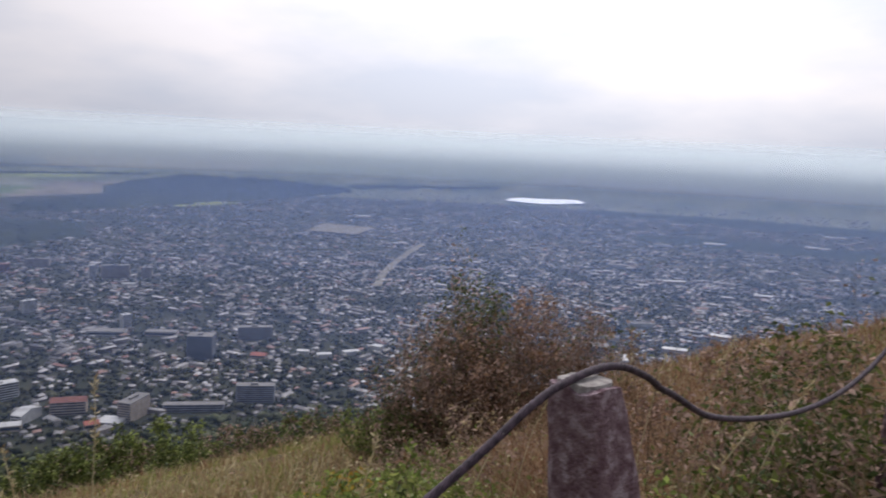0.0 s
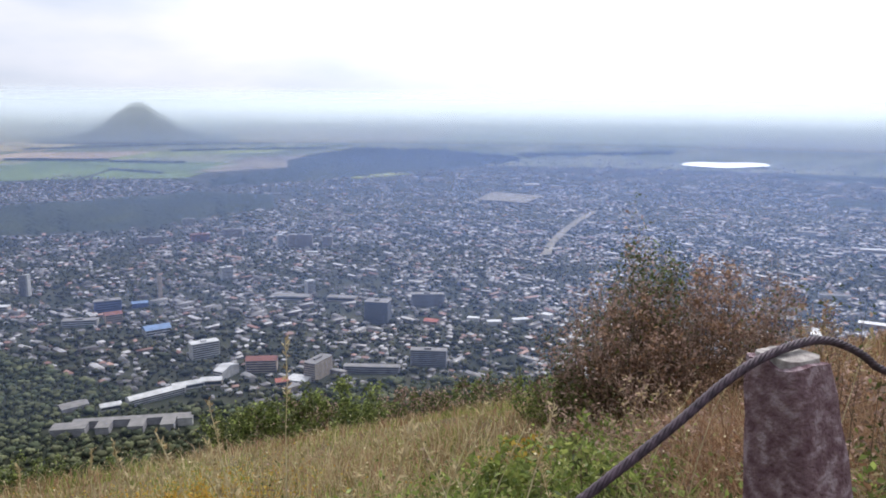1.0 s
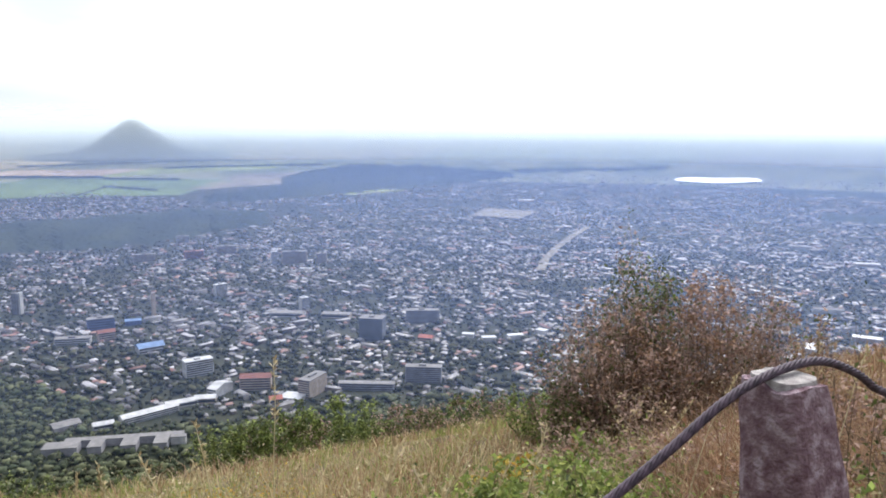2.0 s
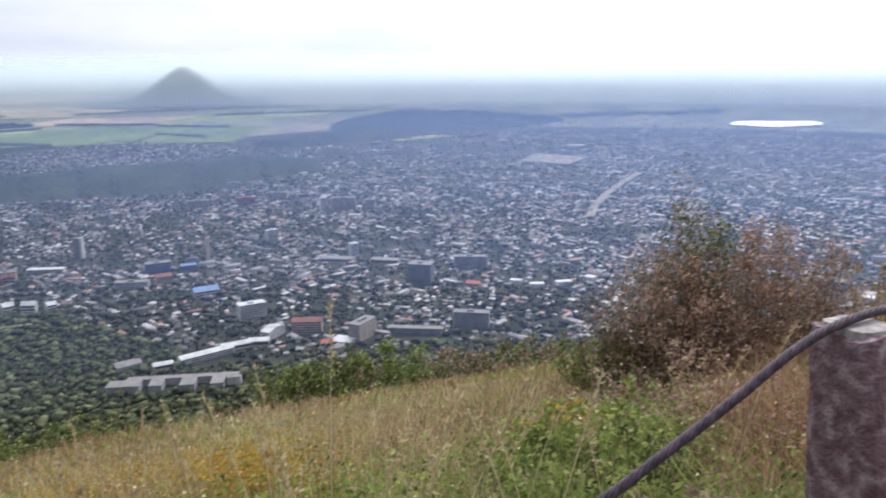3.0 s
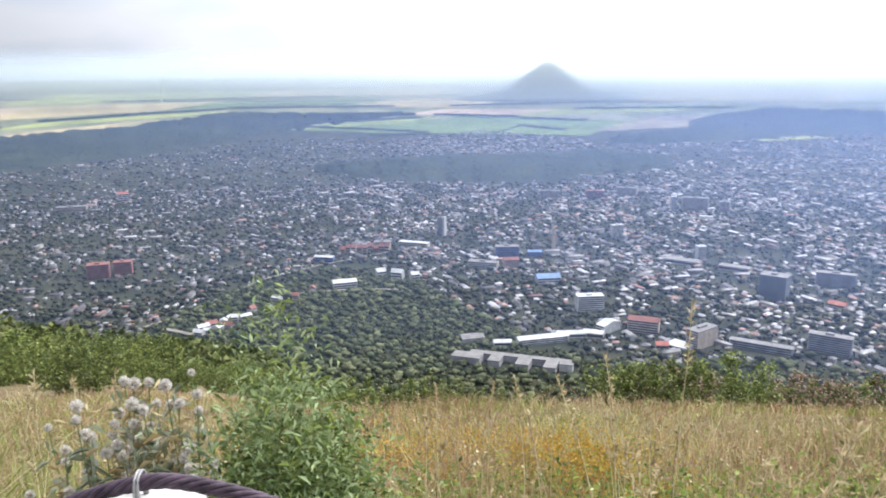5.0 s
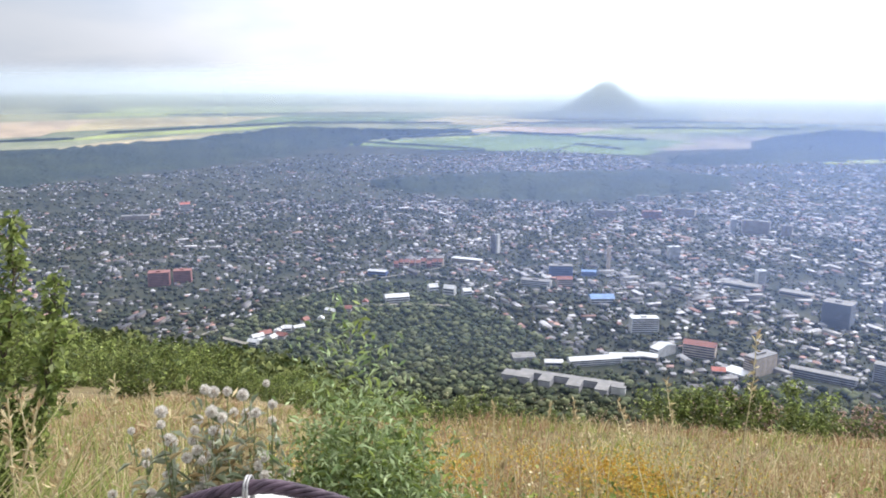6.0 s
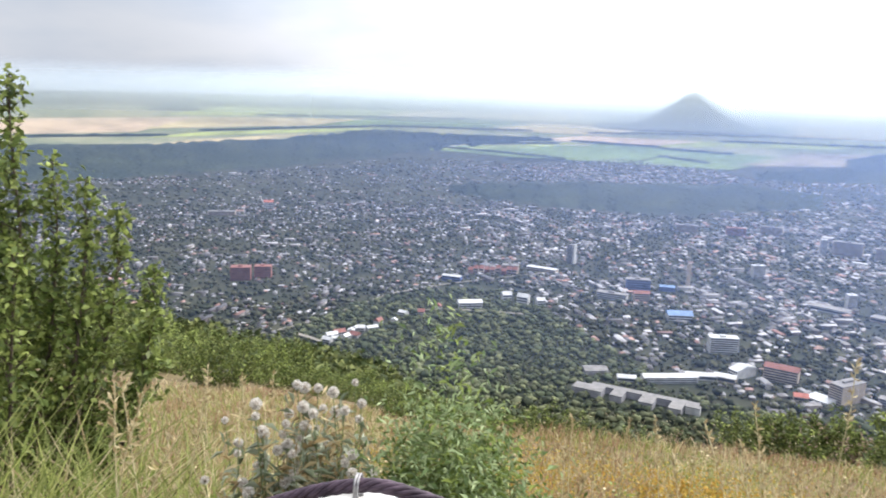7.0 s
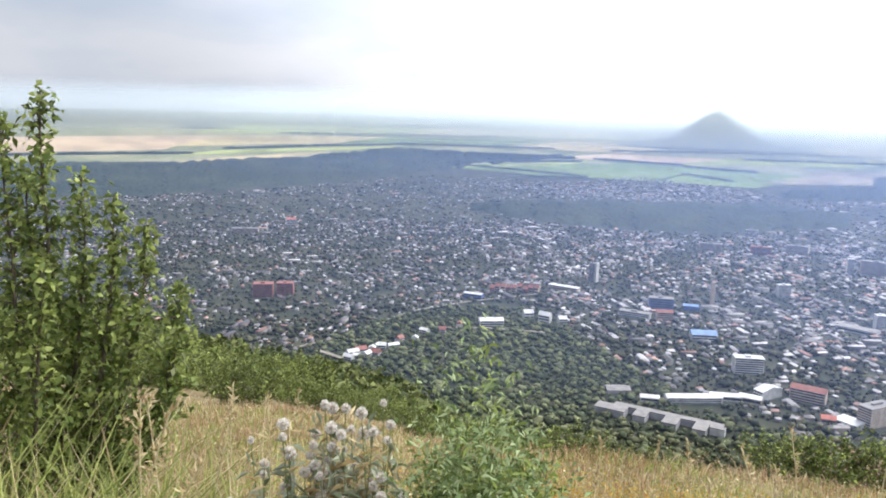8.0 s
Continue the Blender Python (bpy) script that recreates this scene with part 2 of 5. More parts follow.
def block(bm, x0, x1, y0, y1, z0, z1, bevel=0.0):
    r = bmesh.ops.create_cube(bm, size=1.0)
    for v in r["verts"]:
        v.co = Vector(((x0 + x1) / 2 + v.co.x * (x1 - x0), (y0 + y1) / 2 + v.co.y * (y1 - y0), (z0 + z1) / 2 + v.co.z * (z1 - z0)))
    if bevel:
        bmesh.ops.bevel(bm, geom=list({e for v in r["verts"] for e in v.link_edges}), offset=bevel, segments=2, affect="EDGES")


def tube_arrays(paths, sides=4):
    """Tapered stems: each path a list of (point, radius)."""
    V, F, o = [], [], 0
    ang = np.arange(sides) * 2 * np.pi / sides
    for pts in paths:
        P = np.array([p for p, _ in pts], float)
        rad = np.array([q for _, q in pts], float)
        d = np.gradient(P, axis=0)
        d /= np.linalg.norm(d, axis=1, keepdims=True) + 1e-9
        ref = np.where(np.abs(d[:, 2:3]) > 0.9, np.array([[1.0, 0, 0]]), np.array([[0, 0, 1.0]]))
        u = np.cross(d, ref)
        u /= np.linalg.norm(u, axis=1, keepdims=True) + 1e-9
        w = np.cross(d, u)
        ring = P[:, None, :] + rad[:, None, None] * (np.cos(ang)[None, :, None] * u[:, None, :] + np.sin(ang)[None, :, None] * w[:, None, :])
        V.append(ring.reshape(-1, 3))
        for i in range(len(pts) - 1):
            for j in range(sides):
                a, b = o + i * sides + j, o + i * sides + (j + 1) % sides
                F.append((a, b, b + sides, a + sides))
        o += len(pts) * sides
    return np.concatenate(V), F


def leaf_arrays(P, size, up=0.3, width=0.45, droop=0.2):
    """Folded leaves at points P: two triangles' pairs each, turned at random."""
    n = len(P)
    d = rng.normal(size=(n, 3))
    d[:, 2] += up
    d /= np.linalg.norm(d, axis=1, keepdims=True)
    side = np.cross(d, rng.normal(size=(n, 3)))
    side /= np.linalg.norm(side, axis=1, keepdims=True) + 1e-9
    nor = np.cross(d, side)
    L = size * rng.uniform(0.6, 1.3, (n, 1))
    a = P
    b = P + d * L * 0.5 + side * L * width * 0.5 + nor * L * 0.12
    c = P + d * L - np.array([[0, 0, 1]]) * L * droop
    e = P + d * L * 0.5 - side * L * width * 0.5 + nor * L * 0.12
    V = np.stack([a, b, c, e], 1).reshape(-1, 3)
    i = np.arange(n)[:, None] * 4
    F = np.concatenate([i + [0, 1, 2], i + [0, 2, 3]], 0)
    return V, F


def blades(X, Y, h, w, lean, gz):
    """Grass blades: a bent strip of three triangles each."""
    n = len(X)
    th = rng.uniform(0, 2 * np.pi, n)
    ph = rng.uniform(0, 2 * np.pi, n)
    dx, dy = np.cos(th) * w / 2, np.sin(th) * w / 2
    ln = lean * h * rng.uniform(0.2, 1.0, n)
    lx, ly = np.cos(ph) * ln, np.sin(ph) * ln
    z0 = gz - 0.03
    V = np.stack([
        np.stack([X - dx, Y - dy, z0], 1), np.stack([X + dx, Y + dy, z0], 1),
        np.stack([X - dx * 0.8 + lx * 0.35, Y - dy * 0.8 + ly * 0.35, z0 + h * 0.6], 1), np.stack([X + dx * 0.8 + lx * 0.35, Y + dy * 0.8 + ly * 0.35, z0 + h * 0.6], 1),
        np.stack([X + lx, Y + ly, z0 + h * (1 - 0.25 * lean)], 1)], 1).reshape(-1, 3)
    i = np.arange(n)[:, None] * 5
    F = np.concatenate([i + [0, 1, 3], i + [0, 3, 2], i + [2, 3, 4]], 0)
    return V, F


# ================= ground =================
azs = np.unique(np.concatenate([np.arange(-180, -95, 6.0), np.arange(-95, 50, 0.75), np.arange(50, 180, 6.0)]))
rs = np.concatenate([[0.0], np.geomspace(0.4, 30, 60), np.geomspace(32, 1100, 70), np.geomspace(1115, 4610, 150), np.linspace(4620, 4799.9, 24)])
A, RR = np.meshgrid(np.radians(azs), rs, indexing="ij")
gx, gy = RR * np.sin(A), RR * np.cos(A)
gz = ground_z(gx, gy)
na, nr = len(azs), len(rs)
V = np.stack([gx, gy, gz], -1).reshape(-1, 3)
ii, jj = np.meshgrid(np.arange(na), np.arange(nr - 1), indexing="ij")
i2 = (ii + 1) % na
F = np.stack([ii * nr + jj, ii * nr + jj + 1, i2 * nr + jj + 1, i2 * nr + jj], -1).reshape(-1, 4)
me = raw_mesh("ground", V, F, M_SOIL, True)
me.materials.append(M_PLAIN)
me.materials.append(M_FARM)
mi = np.zeros(len(me.polygons), np.int32)
if len(mi) == len(F):
    mi[(rs[jj] > 40).ravel()] = 1
    mi[(rs[jj] > 4080).ravel()] = 2
me.polygons.foreach_set("material_index", mi)
ground = tagged(new("ground", me), "dry hilltop earth falling to a wide hazy plain", "ground", kind="structure")


def sheet(name, az0, az1, d_near, d_far, material, label, category, lift=2.0, rough=0.0, n=(40, 8), parent=None, bend=0.0, kind="structure"):
    """A patch of land that follows the ground; d_near and d_far are ranges, given at both ends of its sweep."""
    a = np.linspace(az0, az1, n[0])
    k = np.linspace(0, 1, n[0])
    near = np.interp(k, np.linspace(0, 1, len(d_near)), d_near)
    far = np.interp(k, np.linspace(0, 1, len(d_far)), d_far)
    verts = []
    for i in range(n[0]):
        for j in range(n[1]):
            q = j / (n[1] - 1)
            d = near[i] * (far[i] / near[i]) ** q
            r = drawn_range(d)
            x, y, z = on_ground(a[i] + bend * (q - 0.5), r)
            edge = 0 if j in (0, n[1] - 1) else 1
            verts.append((x, y, z + lift + edge * rough * (0.5 + noise.noise((x * 0.02, y * 0.02, 3.0)))))
    faces = [(i * n[1] + j, i * n[1] + j + 1, (i + 1) * n[1] + j + 1, (i + 1) * n[1] + j) for i in range(n[0] - 1) for j in range(n[1] - 1)]
    return tagged(new(name, raw_mesh(name, verts, faces, material, True)), label, category, kind=kind)
# ================= the far plain: fields, woods, lake, hills =================
FIELD_COL = {"wheat": (0.42, 0.34, 0.17), "stubble": (0.46, 0.35, 0.22), "green": (0.14, 0.19, 0.06), "lime": (0.31, 0.34, 0.10), "fallow": (0.24, 0.20, 0.13)}
M_FIELD = {k: plain("field_" + k, c, 0.95, 0.006, 0.2) for k, c in FIELD_COL.items()}
FIELDS = [  # sweep, near ranges, far ranges, crop
    (-48.5, -38, (4760, 5250), (5000, 6050), "lime"), (-46.5, -37.5, (4950, 4450), (5350, 5650), "green"),
    (-37.4, -31, (4500, 4450), (5900, 5600), "green"), (-30.8, -24, (4400, 4350), (5600, 5400), "green"), (-23.8, -16, (4600, 5000), (5900, 6300), "fallow"),
    (-38, -30, (6150, 5850), (6900, 6700), "stubble"), (-29.8, -18, (5800, 6500), (6800, 7600), "lime"),
    (-66.5, -58, (4900, 5500), (5500, 6200), "wheat"), (-66, -53, (5600, 6500), (6300, 7200), "lime"),
    (-80, -66, (5900, 6300), (8200, 8800), "stubble"), (-65.8, -54, (6700, 7500), (8800, 9000), "wheat"), (-53.8, -42, (7600, 7700), (9200, 9400), "green"),
    (-41.5, -33, (7300, 7000), (9000, 8800), "wheat"), (-64, -50, (9400, 9600), (12500, 12500), "lime"), (-49.5, -36, (9800, 9800), (13000, 13000), "wheat"),
    (-95, -80, (5000, 5000), (9000, 9000), "wheat"), (-24, -8, (8200, 8300), (10500, 10500), "wheat"), (-22, -2, (11500, 11500), (16000, 16000), "stubble"),
    (-7, 12, (8600, 9000), (10200, 10600), "lime"), (-2, 25, (12500, 12500), (17000, 17000), "fallow"), (12, 34, (7800, 7800), (9800, 9800), "fallow"),
    (-15, -11.5, (4250, 4200), (4550, 4500), "lime"),
]
for az0, az1, dn, df, crop in FIELDS:
    sheet("field", az0, az1, dn, df, M_FIELD[crop], {"wheat": "ripe pale wheat field on the plain", "stubble": "cut straw-coloured field on the plain", "green": "dull green crop field on the plain", "lime": "yellow-green crop field on the plain", "fallow": "brown fallow field on the plain"}[crop], "field", 1.2, n=(24, 5), bend=4.0)
for az0, az1, dn in [(-46.5, -37.6, (5030, 4480)), (-46.4, -38, (5360, 5700)), (-37.2, -30.9, (6020, 5720)), (-30.9, -26, (5600, 5350)), (-31, -27.5, (4950, 4600)), (-27, -16, (6700, 7000)),
                     (-64, -52, (6400, 7300)), (-78, -66, (5750, 5850)), (-52, -40, (7450, 7250)), (-60, -44, (9300, 9500)), (-36, -20, (7200, 7900)), (-42, -37.5, (4350, 4420))]:
    sheet("shelterbelt", az0, az1, dn, [d * 1.025 for d in dn], M_WOODS, "dark line of trees between fields", "tree line", 5, 6, (60, 4), kind="stuff")
# dark woods on the low ridges
WOODS = [
    (-92, -58, (3300, 3350, 3350, 3780), (5300, 5300, 5080, 5650), 12), (-58.2, -38.5, (3800, 4250, 5300, 6100), (5600, 6900, 6500, 6300), 12),
    (-46, -20, (2950, 2700, 2580, 2600, 2760, 3050), (3150, 3330, 3400, 3500, 3650, 3450), 12), (-19, -2, (4500, 4500, 4700, 5600), (5600, 7300, 6900, 6000), 12),
    (-24.5, -13, (3850, 4300), (4300, 5600), 10), (-2.2, 9, (6000, 6800), (6500, 7300), 9), (16, 36, (4700, 4600), (5100, 5200), 8), (19, 36, (3500, 3500), (3800, 3900), 8)]


def canopy(az0, az1, d_near, d_far, h):
    """Treetops of a far wood: a fine uneven sheet over the ground, ragged at its edges."""
    mid = 0.5 * (np.mean(d_near) + np.mean(d_far))
    r_mid = drawn_range(mid)
    deep = max(drawn_range(b) - drawn_range(a) for a, b in zip(np.interp(np.linspace(0, 1, 9), np.linspace(0, 1, len(d_near)), d_near), np.interp(np.linspace(0, 1, 9), np.linspace(0, 1, len(d_far)), d_far)))
    na_, nr_ = int(min(360, radians(az1 - az0) * r_mid / 7)), int(min(90, max(14, deep / 7)))
    k = np.linspace(0, 1, na_)
    edge_n = 1 + 0.018 * np.interp(k, np.linspace(0, 1, na_ // 5), rng.normal(size=na_ // 5))
    edge_f = 1 + 0.014 * np.interp(k, np.linspace(0, 1, na_ // 4), rng.normal(size=na_ // 4))
    near = np.interp(k, np.linspace(0, 1, len(d_near)), d_near) * edge_n
    far = np.interp(k, np.linspace(0, 1, len(d_far)), d_far) * edge_f
    q = np.linspace(0, 1, nr_)[None, :]
    d = near[:, None] * (far / near)[:, None] ** q
    r = np.where(d < NEAR_TRUE, d, NEAR_TRUE + SQUEEZE * (1 - np.exp(-(d - NEAR_TRUE) / SQUEEZE)))
    a = np.radians(az0 + (az1 - az0) * k)[:, None] + rng.normal(0, 0.0006, d.shape)
    x, y = r * np.sin(a), r * np.cos(a)
    body = np.minimum(1, 6 * np.minimum(np.minimum(q, 1 - q), np.minimum(k, 1 - k)[:, None] * 3))
    z = ground_z(x, y) + h * (0.15 + 0.45 * body) * rng.uniform(0.45, 1.35, d.shape) + 0.2 * h * body * np.sin(x * 0.013) * np.sin(y * 0.017)
    ii_, jj_ = np.meshgrid(np.arange(na_ - 1), np.arange(nr_ - 1), indexing="ij")
    o_ = ii_ * nr_ + jj_
    faces = np.stack([o_, o_ + 1, o_ + nr_ + 1, o_ + nr_], -1).reshape(-1, 4)
    return tagged(new("woods", raw_mesh("woods", np.stack([x, y, z], -1).reshape(-1, 3), faces, M_WOODS)), "dark hazy woodland on a low ridge", "woodland", kind="stuff")


for az0, az1, dn, df, h in WOODS:
    canopy(az0, az1, dn, df, h)
# lake
bm = bmesh.new()
lv = []
for i in range(48):
    q = 2 * math.pi * i / 48
    az = 12.4 + 2.9 * math.cos(q)
    d = 5560 + 85 * math.cos(q) + (190 if math.sin(q) < 0 else 330) * math.sin(q) * (1 + 0.25 * math.sin(3 * q))
    x, y, z = on_ground(az, drawn_range(d))
    lv.append(bm.verts.new((x, y, z + 7.0)))
bm.faces.new(lv)
bmesh.ops.recalc_face_normals(bm, faces=bm.faces)
me = bpy.data.meshes.new("lake")
bm.to_mesh(me), bm.free()
me.materials.append(M_LAKE)
tagged(new("lake", me), "bright still lake reflecting the white sky", "lake", kind="structure")

M_HILL = mat("far_hill", (0.09, 0.11, 0.085), (0.17, 0.18, 0.12), 0.01, 0.95, 2.0, 0.03)


def hill(az, r, w, h, prof, label, name="hill", ridge=0.0):
    """A far hill: rings of a profile, roughened."""
    x, y, z = on_ground(az, r)
    verts, faces, n = [], [], 48
    for k, (q, hh) in enumerate(prof):
        for i in range(n):
            a = 2 * math.pi * i / n
            rr = q * w / 2 * (1 + 0.10 * noise.noise((math.cos(a) * 2, math.sin(a) * 2, k * 0.35)))
            depth = 0.09
            verts.append((rr * math.cos(a), rr * math.sin(a) * depth, hh * h + (0.03 * h * noise.noise((math.cos(a) * 4, math.sin(a) * 4, k * 1.7)) if 0 < k < len(prof) - 1 else 0)))
    for k in range(len(prof) - 1):
        for i in range(n):
            faces.append((k * n + i, k * n + (i + 1) % n, (k + 1) * n + (i + 1) % n, (k + 1) * n + i))
    ob = new(name, raw_mesh(name, verts, faces, M_HILL, True))
    ob.matrix_world = pose(x, y, z - 4, 0, 0, -az)
    return tagged(ob, label, "hill", kind="structure")


hill(-28.9, 4665, 1490, 218, [(1.0, 0), (0.75, 0.06), (0.52, 0.17), (0.39, 0.30), (0.31, 0.42), (0.22, 0.58), (0.13, 0.76), (0.06, 0.92), (0.002, 1.0)], "lone cone-shaped hill fading into haze")
hill(-65.3, 4762, 360, 38, [(1.0, 0), (0.7, 0.3), (0.45, 0.72), (0.22, 0.95), (0.002, 1.0)], "small flat-topped hill fading into haze")

# ================= the town =================
def house_mesh(w, d, h, rh, hip):
    """Walls and a pitched roof with eaves, as two arrays in local metres."""
    a, b = w / 2, d / 2
    wv = [(-a, -b, -2), (a, -b, -2), (a, b, -2), (-a, b, -2), (-a, -b, h), (a, -b, h), (a, b, h), (-a, b, h)]
    wf = [(0, 1, 5, 4), (1, 2, 6, 5), (2, 3, 7, 6), (3, 0, 4, 7)]
    o, k = 0.5, (d * 0.45 if hip else 0.0)
    rv = [(-a - o, -b - o, h), (a + o, -b - o, h), (a + o, b + o, h), (-a - o, b + o, h), (-a - o + k, 0, h + rh), (a + o - k, 0, h + rh)]
    rf = [(0, 1, 5, 4), (2, 3, 4, 5), (1, 2, 5, 5), (3, 0, 4, 4)]
    return np.array(wv, float), wf, np.array(rv, float), rf


def tri(faces):
    out = []
    for f in faces:
        f = list(dict.fromkeys(f))
        out += [(f[0], f[i], f[i + 1]) for i in range(1, len(f) - 1)]
    return out


def town_spot(az, d):
    """How thickly houses stand there, 0 to 1."""
    if d < 980:
        return 0.0
    for az0, az1, dn, df, _ in WOODS:
        if az0 <= az <= az1:
            k = (az - az0) / (az1 - az0)
            n0 = np.interp(k, np.linspace(0, 1, len(dn)), dn)
            f0 = np.interp(k, np.linspace(0, 1, len(df)), df)
            if n0 < d < f0:
                return 0.0
    # wooded park at the mountain's foot
    if d < np.interp(az, [-80, -62, -58.7, -55.4, -50.3, -46, -42.5, -39, -36, -33, -26, -22, -10, 40], [1100, 1180, 1205, 1310, 1440, 1515, 1540, 1420, 1270, 1170, 1010, 1010, 1080, 1150]):
        return 0.0
    far = np.interp(az, [-85, -70, -60, -49, -39, -34, -28, -24, -18, -8, 0, 40], [3250, 3350, 3600, 4300, 4150, 4700, 4250, 3900, 4000, 5200, 6000, 6200])
    if d > far:
        return 0.0
    # blocks of houses along the streets, with gardens and tree belts between
    thin = 0.80 if az < -44 else 1.0
    blocks = 0.68 + 0.62 * noise.noise((az * 0.35, d * 0.0035, 0.0)) + 1.0 * noise.noise((az * 0.75 + d * 0.0012, d * 0.011, 4.0))
    belt = smooth(0.10, 0.0, abs(noise.noise((az * 0.11 + d * 0.0004, d * 0.0021, 9.0)))) * 0.75
    if az < -40 and 2700 < d < 3150:
        blocks *= 0.45
    if -41 < az < -26 and d > 3450:
        blocks = 1.25
    return max(0.02, thin * (blocks - float(belt)))


LANDMARK_SPOTS = []
HOUSE_KINDS = [(11, 8, 3.6, 2.6, False), (14, 9, 4.2, 2.8, True), (9, 9, 5.5, 2.6, True), (18, 9, 4.0, 2.6, False), (34, 11, 8.5, 2.4, False)]
house_shapes = []
for k, (w, d, h, rh, hip) in enumerate(HOUSE_KINDS):
    wv, wf, rv, rf = house_mesh(w, d, h, rh, hip)
    house_shapes.append((wv, tri(wf), rv, tri(rf)))


def build_town():
    near = []
    r2 = random.Random(11)
    d = 985.0
    while d < 6000:
        step = 11.5 if d < 2600 else 17.0 + (d - 2600) * 0.010
        daz = math.degrees(14.0 / d) if d < 2600 else math.degrees((16 + (d - 2600) * 0.007) / d)
        az = -84 + r2.uniform(0, 1) * daz
        while az < 38:
            p = town_spot(az, d)
            if r2.random() < p * 0.60:
                dd, aa = d + r2.uniform(-6, 6), az + r2.uniform(-0.3, 0.3) * daz
                r = drawn_range(dd)
                sc = r / dd
                x, y, z = on_ground(aa, r)
                u = r2.random()
                k = 0 if u < 0.36 else 1 if u < 0.62 else 2 if u < 0.78 else 3 if u < 0.93 else 4
                ang = -35 + 8 * noise.noise((x * 0.003, y * 0.003, 5)) * 6 + (90 if r2.random() < 0.35 else 0)
                grow = r2.uniform(0.58, 1.0) * sc * (0.85 if aa < -44 else 1.0)
                near.append((dd, aa, x, y, z, k, ang, grow, r2.random()))
            az += daz * r2.uniform(0.8, 1.3)
        d += step
    near.sort()
    return near


town = build_town()


def building(az, d, w, depth, h, wall, roof, label, storeys=0, turn=-12.0, pitched=0.0, name="apartment_block", category="building", stair=True):
    """A larger building: body, roof with a parapet or a ridge, a band of windows for each storey."""
    r = drawn_range(d)
    sc = r / d
    x, y, z = on_ground(az, r)
    label = label if len(label.split()) > 4 else label + " in the town"
    ob = base(name, x, y, z, label, category, rz=-az + turn)
    a, b = w * sc / 2, depth * sc / 2
    h = h * sc
    bm = bmesh.new()
    block(bm, -a, a, -b, b, -3, h)
    body = part("wall", bm, wall, ob)
    bm = bmesh.new()
    if pitched:
        o = 0.6
        vs = [bm.verts.new(p) for p in [(-a - o, -b - o, h), (a + o, -b - o, h), (a + o, b + o, h), (-a - o, b + o, h), (-a - o, 0, h + pitched), (a + o, 0, h + pitched)]]
        for f in [(0, 1, 5, 4), (2, 3, 4, 5), (1, 2, 5), (3, 0, 4), (3, 2, 1, 0)]:
            bm.faces.new([vs[i] for i in f])
    else:
        block(bm, -a - 0.4, a + 0.4, -b - 0.4, b + 0.4, h, h + 0.7)
        if stair:
            block(bm, -a * 0.25, a * 0.15, -b * 0.4, b * 0.4, h + 0.7, h + 3.2)
    part("roof", bm, roof, ob)
    for s in range(storeys):
        z0 = h * (s + 0.30) / storeys
        z1 = h * (s + 0.78) / storeys
        bm = bmesh.new()
        block(bm, -a * 0.94, a * 0.94, -b - 0.12, -b + 0.2, z0, z1)
        part("window_band", bm, M_WINDOW, ob)
    LANDMARK_SPOTS.append((x, y, max(a, b) + 8))
    return ob


building(-36.75, 1790, 11, 12, 44, M_GREY_B, M_GREY_R, "tall grey tower block with a pale end wall", 14, turn=-30, name="tower_block")
building(-36.45, 1786, 4, 12, 45, M_WHITE_B, M_PALE_R, "white stair tower beside a grey block", 0, turn=-30, name="stair_tower", stair=False)
building(-28.2, 1640, 7, 7, 52, M_BEIGE_B, M_GREY_R, "slim brick tower over the rooftops", 0, turn=20, name="slim_tower", stair=False)
building(-31.7, 1580, 48, 20, 24, M_BLUE_B, M_GREY_R, "dark blue slab office building", 5, turn=4, name="office_building")
building(-29.6, 1600, 30, 16, 9, M_BLUE_B, M_BLUE_R, "low hall with a blue roof", 0, turn=0, pitched=3, name="hall")
building(-28.6, 1400, 44, 26, 10, M_WHITE_B, M_BLUE_R, "white hall with a bright blue roof", 2, turn=14, pitched=6, name="hall")
building(-25.4, 1240, 44, 18, 25, M_WHITE_B, M_PALE_R, "white seven-storey block with rows of windows", 7, turn=16)
building(-21.3, 1150, 46, 20, 19, M_BEIGE_B, M_BROWN_R, "brick building with a red-brown roof", 5, turn=-8, pitched=5, name="brick_building")
building(-23.9, 1140, 16, 40, 13, M_WHITE_B, M_PALE_R, "white gabled building with a pale roof", 3, turn=-38, pitched=5, name="gabled_building")
building(-17.1, 1110, 20, 46, 27, M_BEIGE_B, M_GREY_R, "beige eight-storey apartment block", 8, turn=-34)
building(-19.9, 1085, 18, 14, 6, M_BEIGE_B, M_RED_R, "low building with a bright red roof", 1, turn=8, pitched=4, name="small_hall")
building(-18.6, 1090, 32, 26, 6, M_WHITE_B, M_PALE_R, "low hall with a cream flat roof", 1, turn=-28, name="hall", stair=False)
building(-8.6, 1150, 56, 16, 25, M_GREY_B, M_GREY_R, "grey apartment slab with a flat roof", 8, turn=-6)
building(-13.0, 1120, 85, 14, 10, M_GREY_B, M_GREY_R, "long low grey building", 3, turn=-8, name="long_building", stair=False)
building(-12.5, 1390, 44, 30, 42, M_DARK_B, M_GREY_R, "dark square tower block above the trees", 12, turn=-14, name="tower_block")
building(-8.7, 1510, 66, 18, 25, M_GREY_B, M_GREY_R, "blue-grey apartment slab", 8, turn=0)
building(-17.6, 1620, 17, 16, 30, M_WHITE_B, M_PALE_R, "white point block", 9, turn=24, name="point_block")
building(-18.8, 1585, 70, 26, 8, M_WHITE_B, M_GREY_R, "long white flat-roofed market hall", 1, turn=-16, name="market_hall", stair=False)
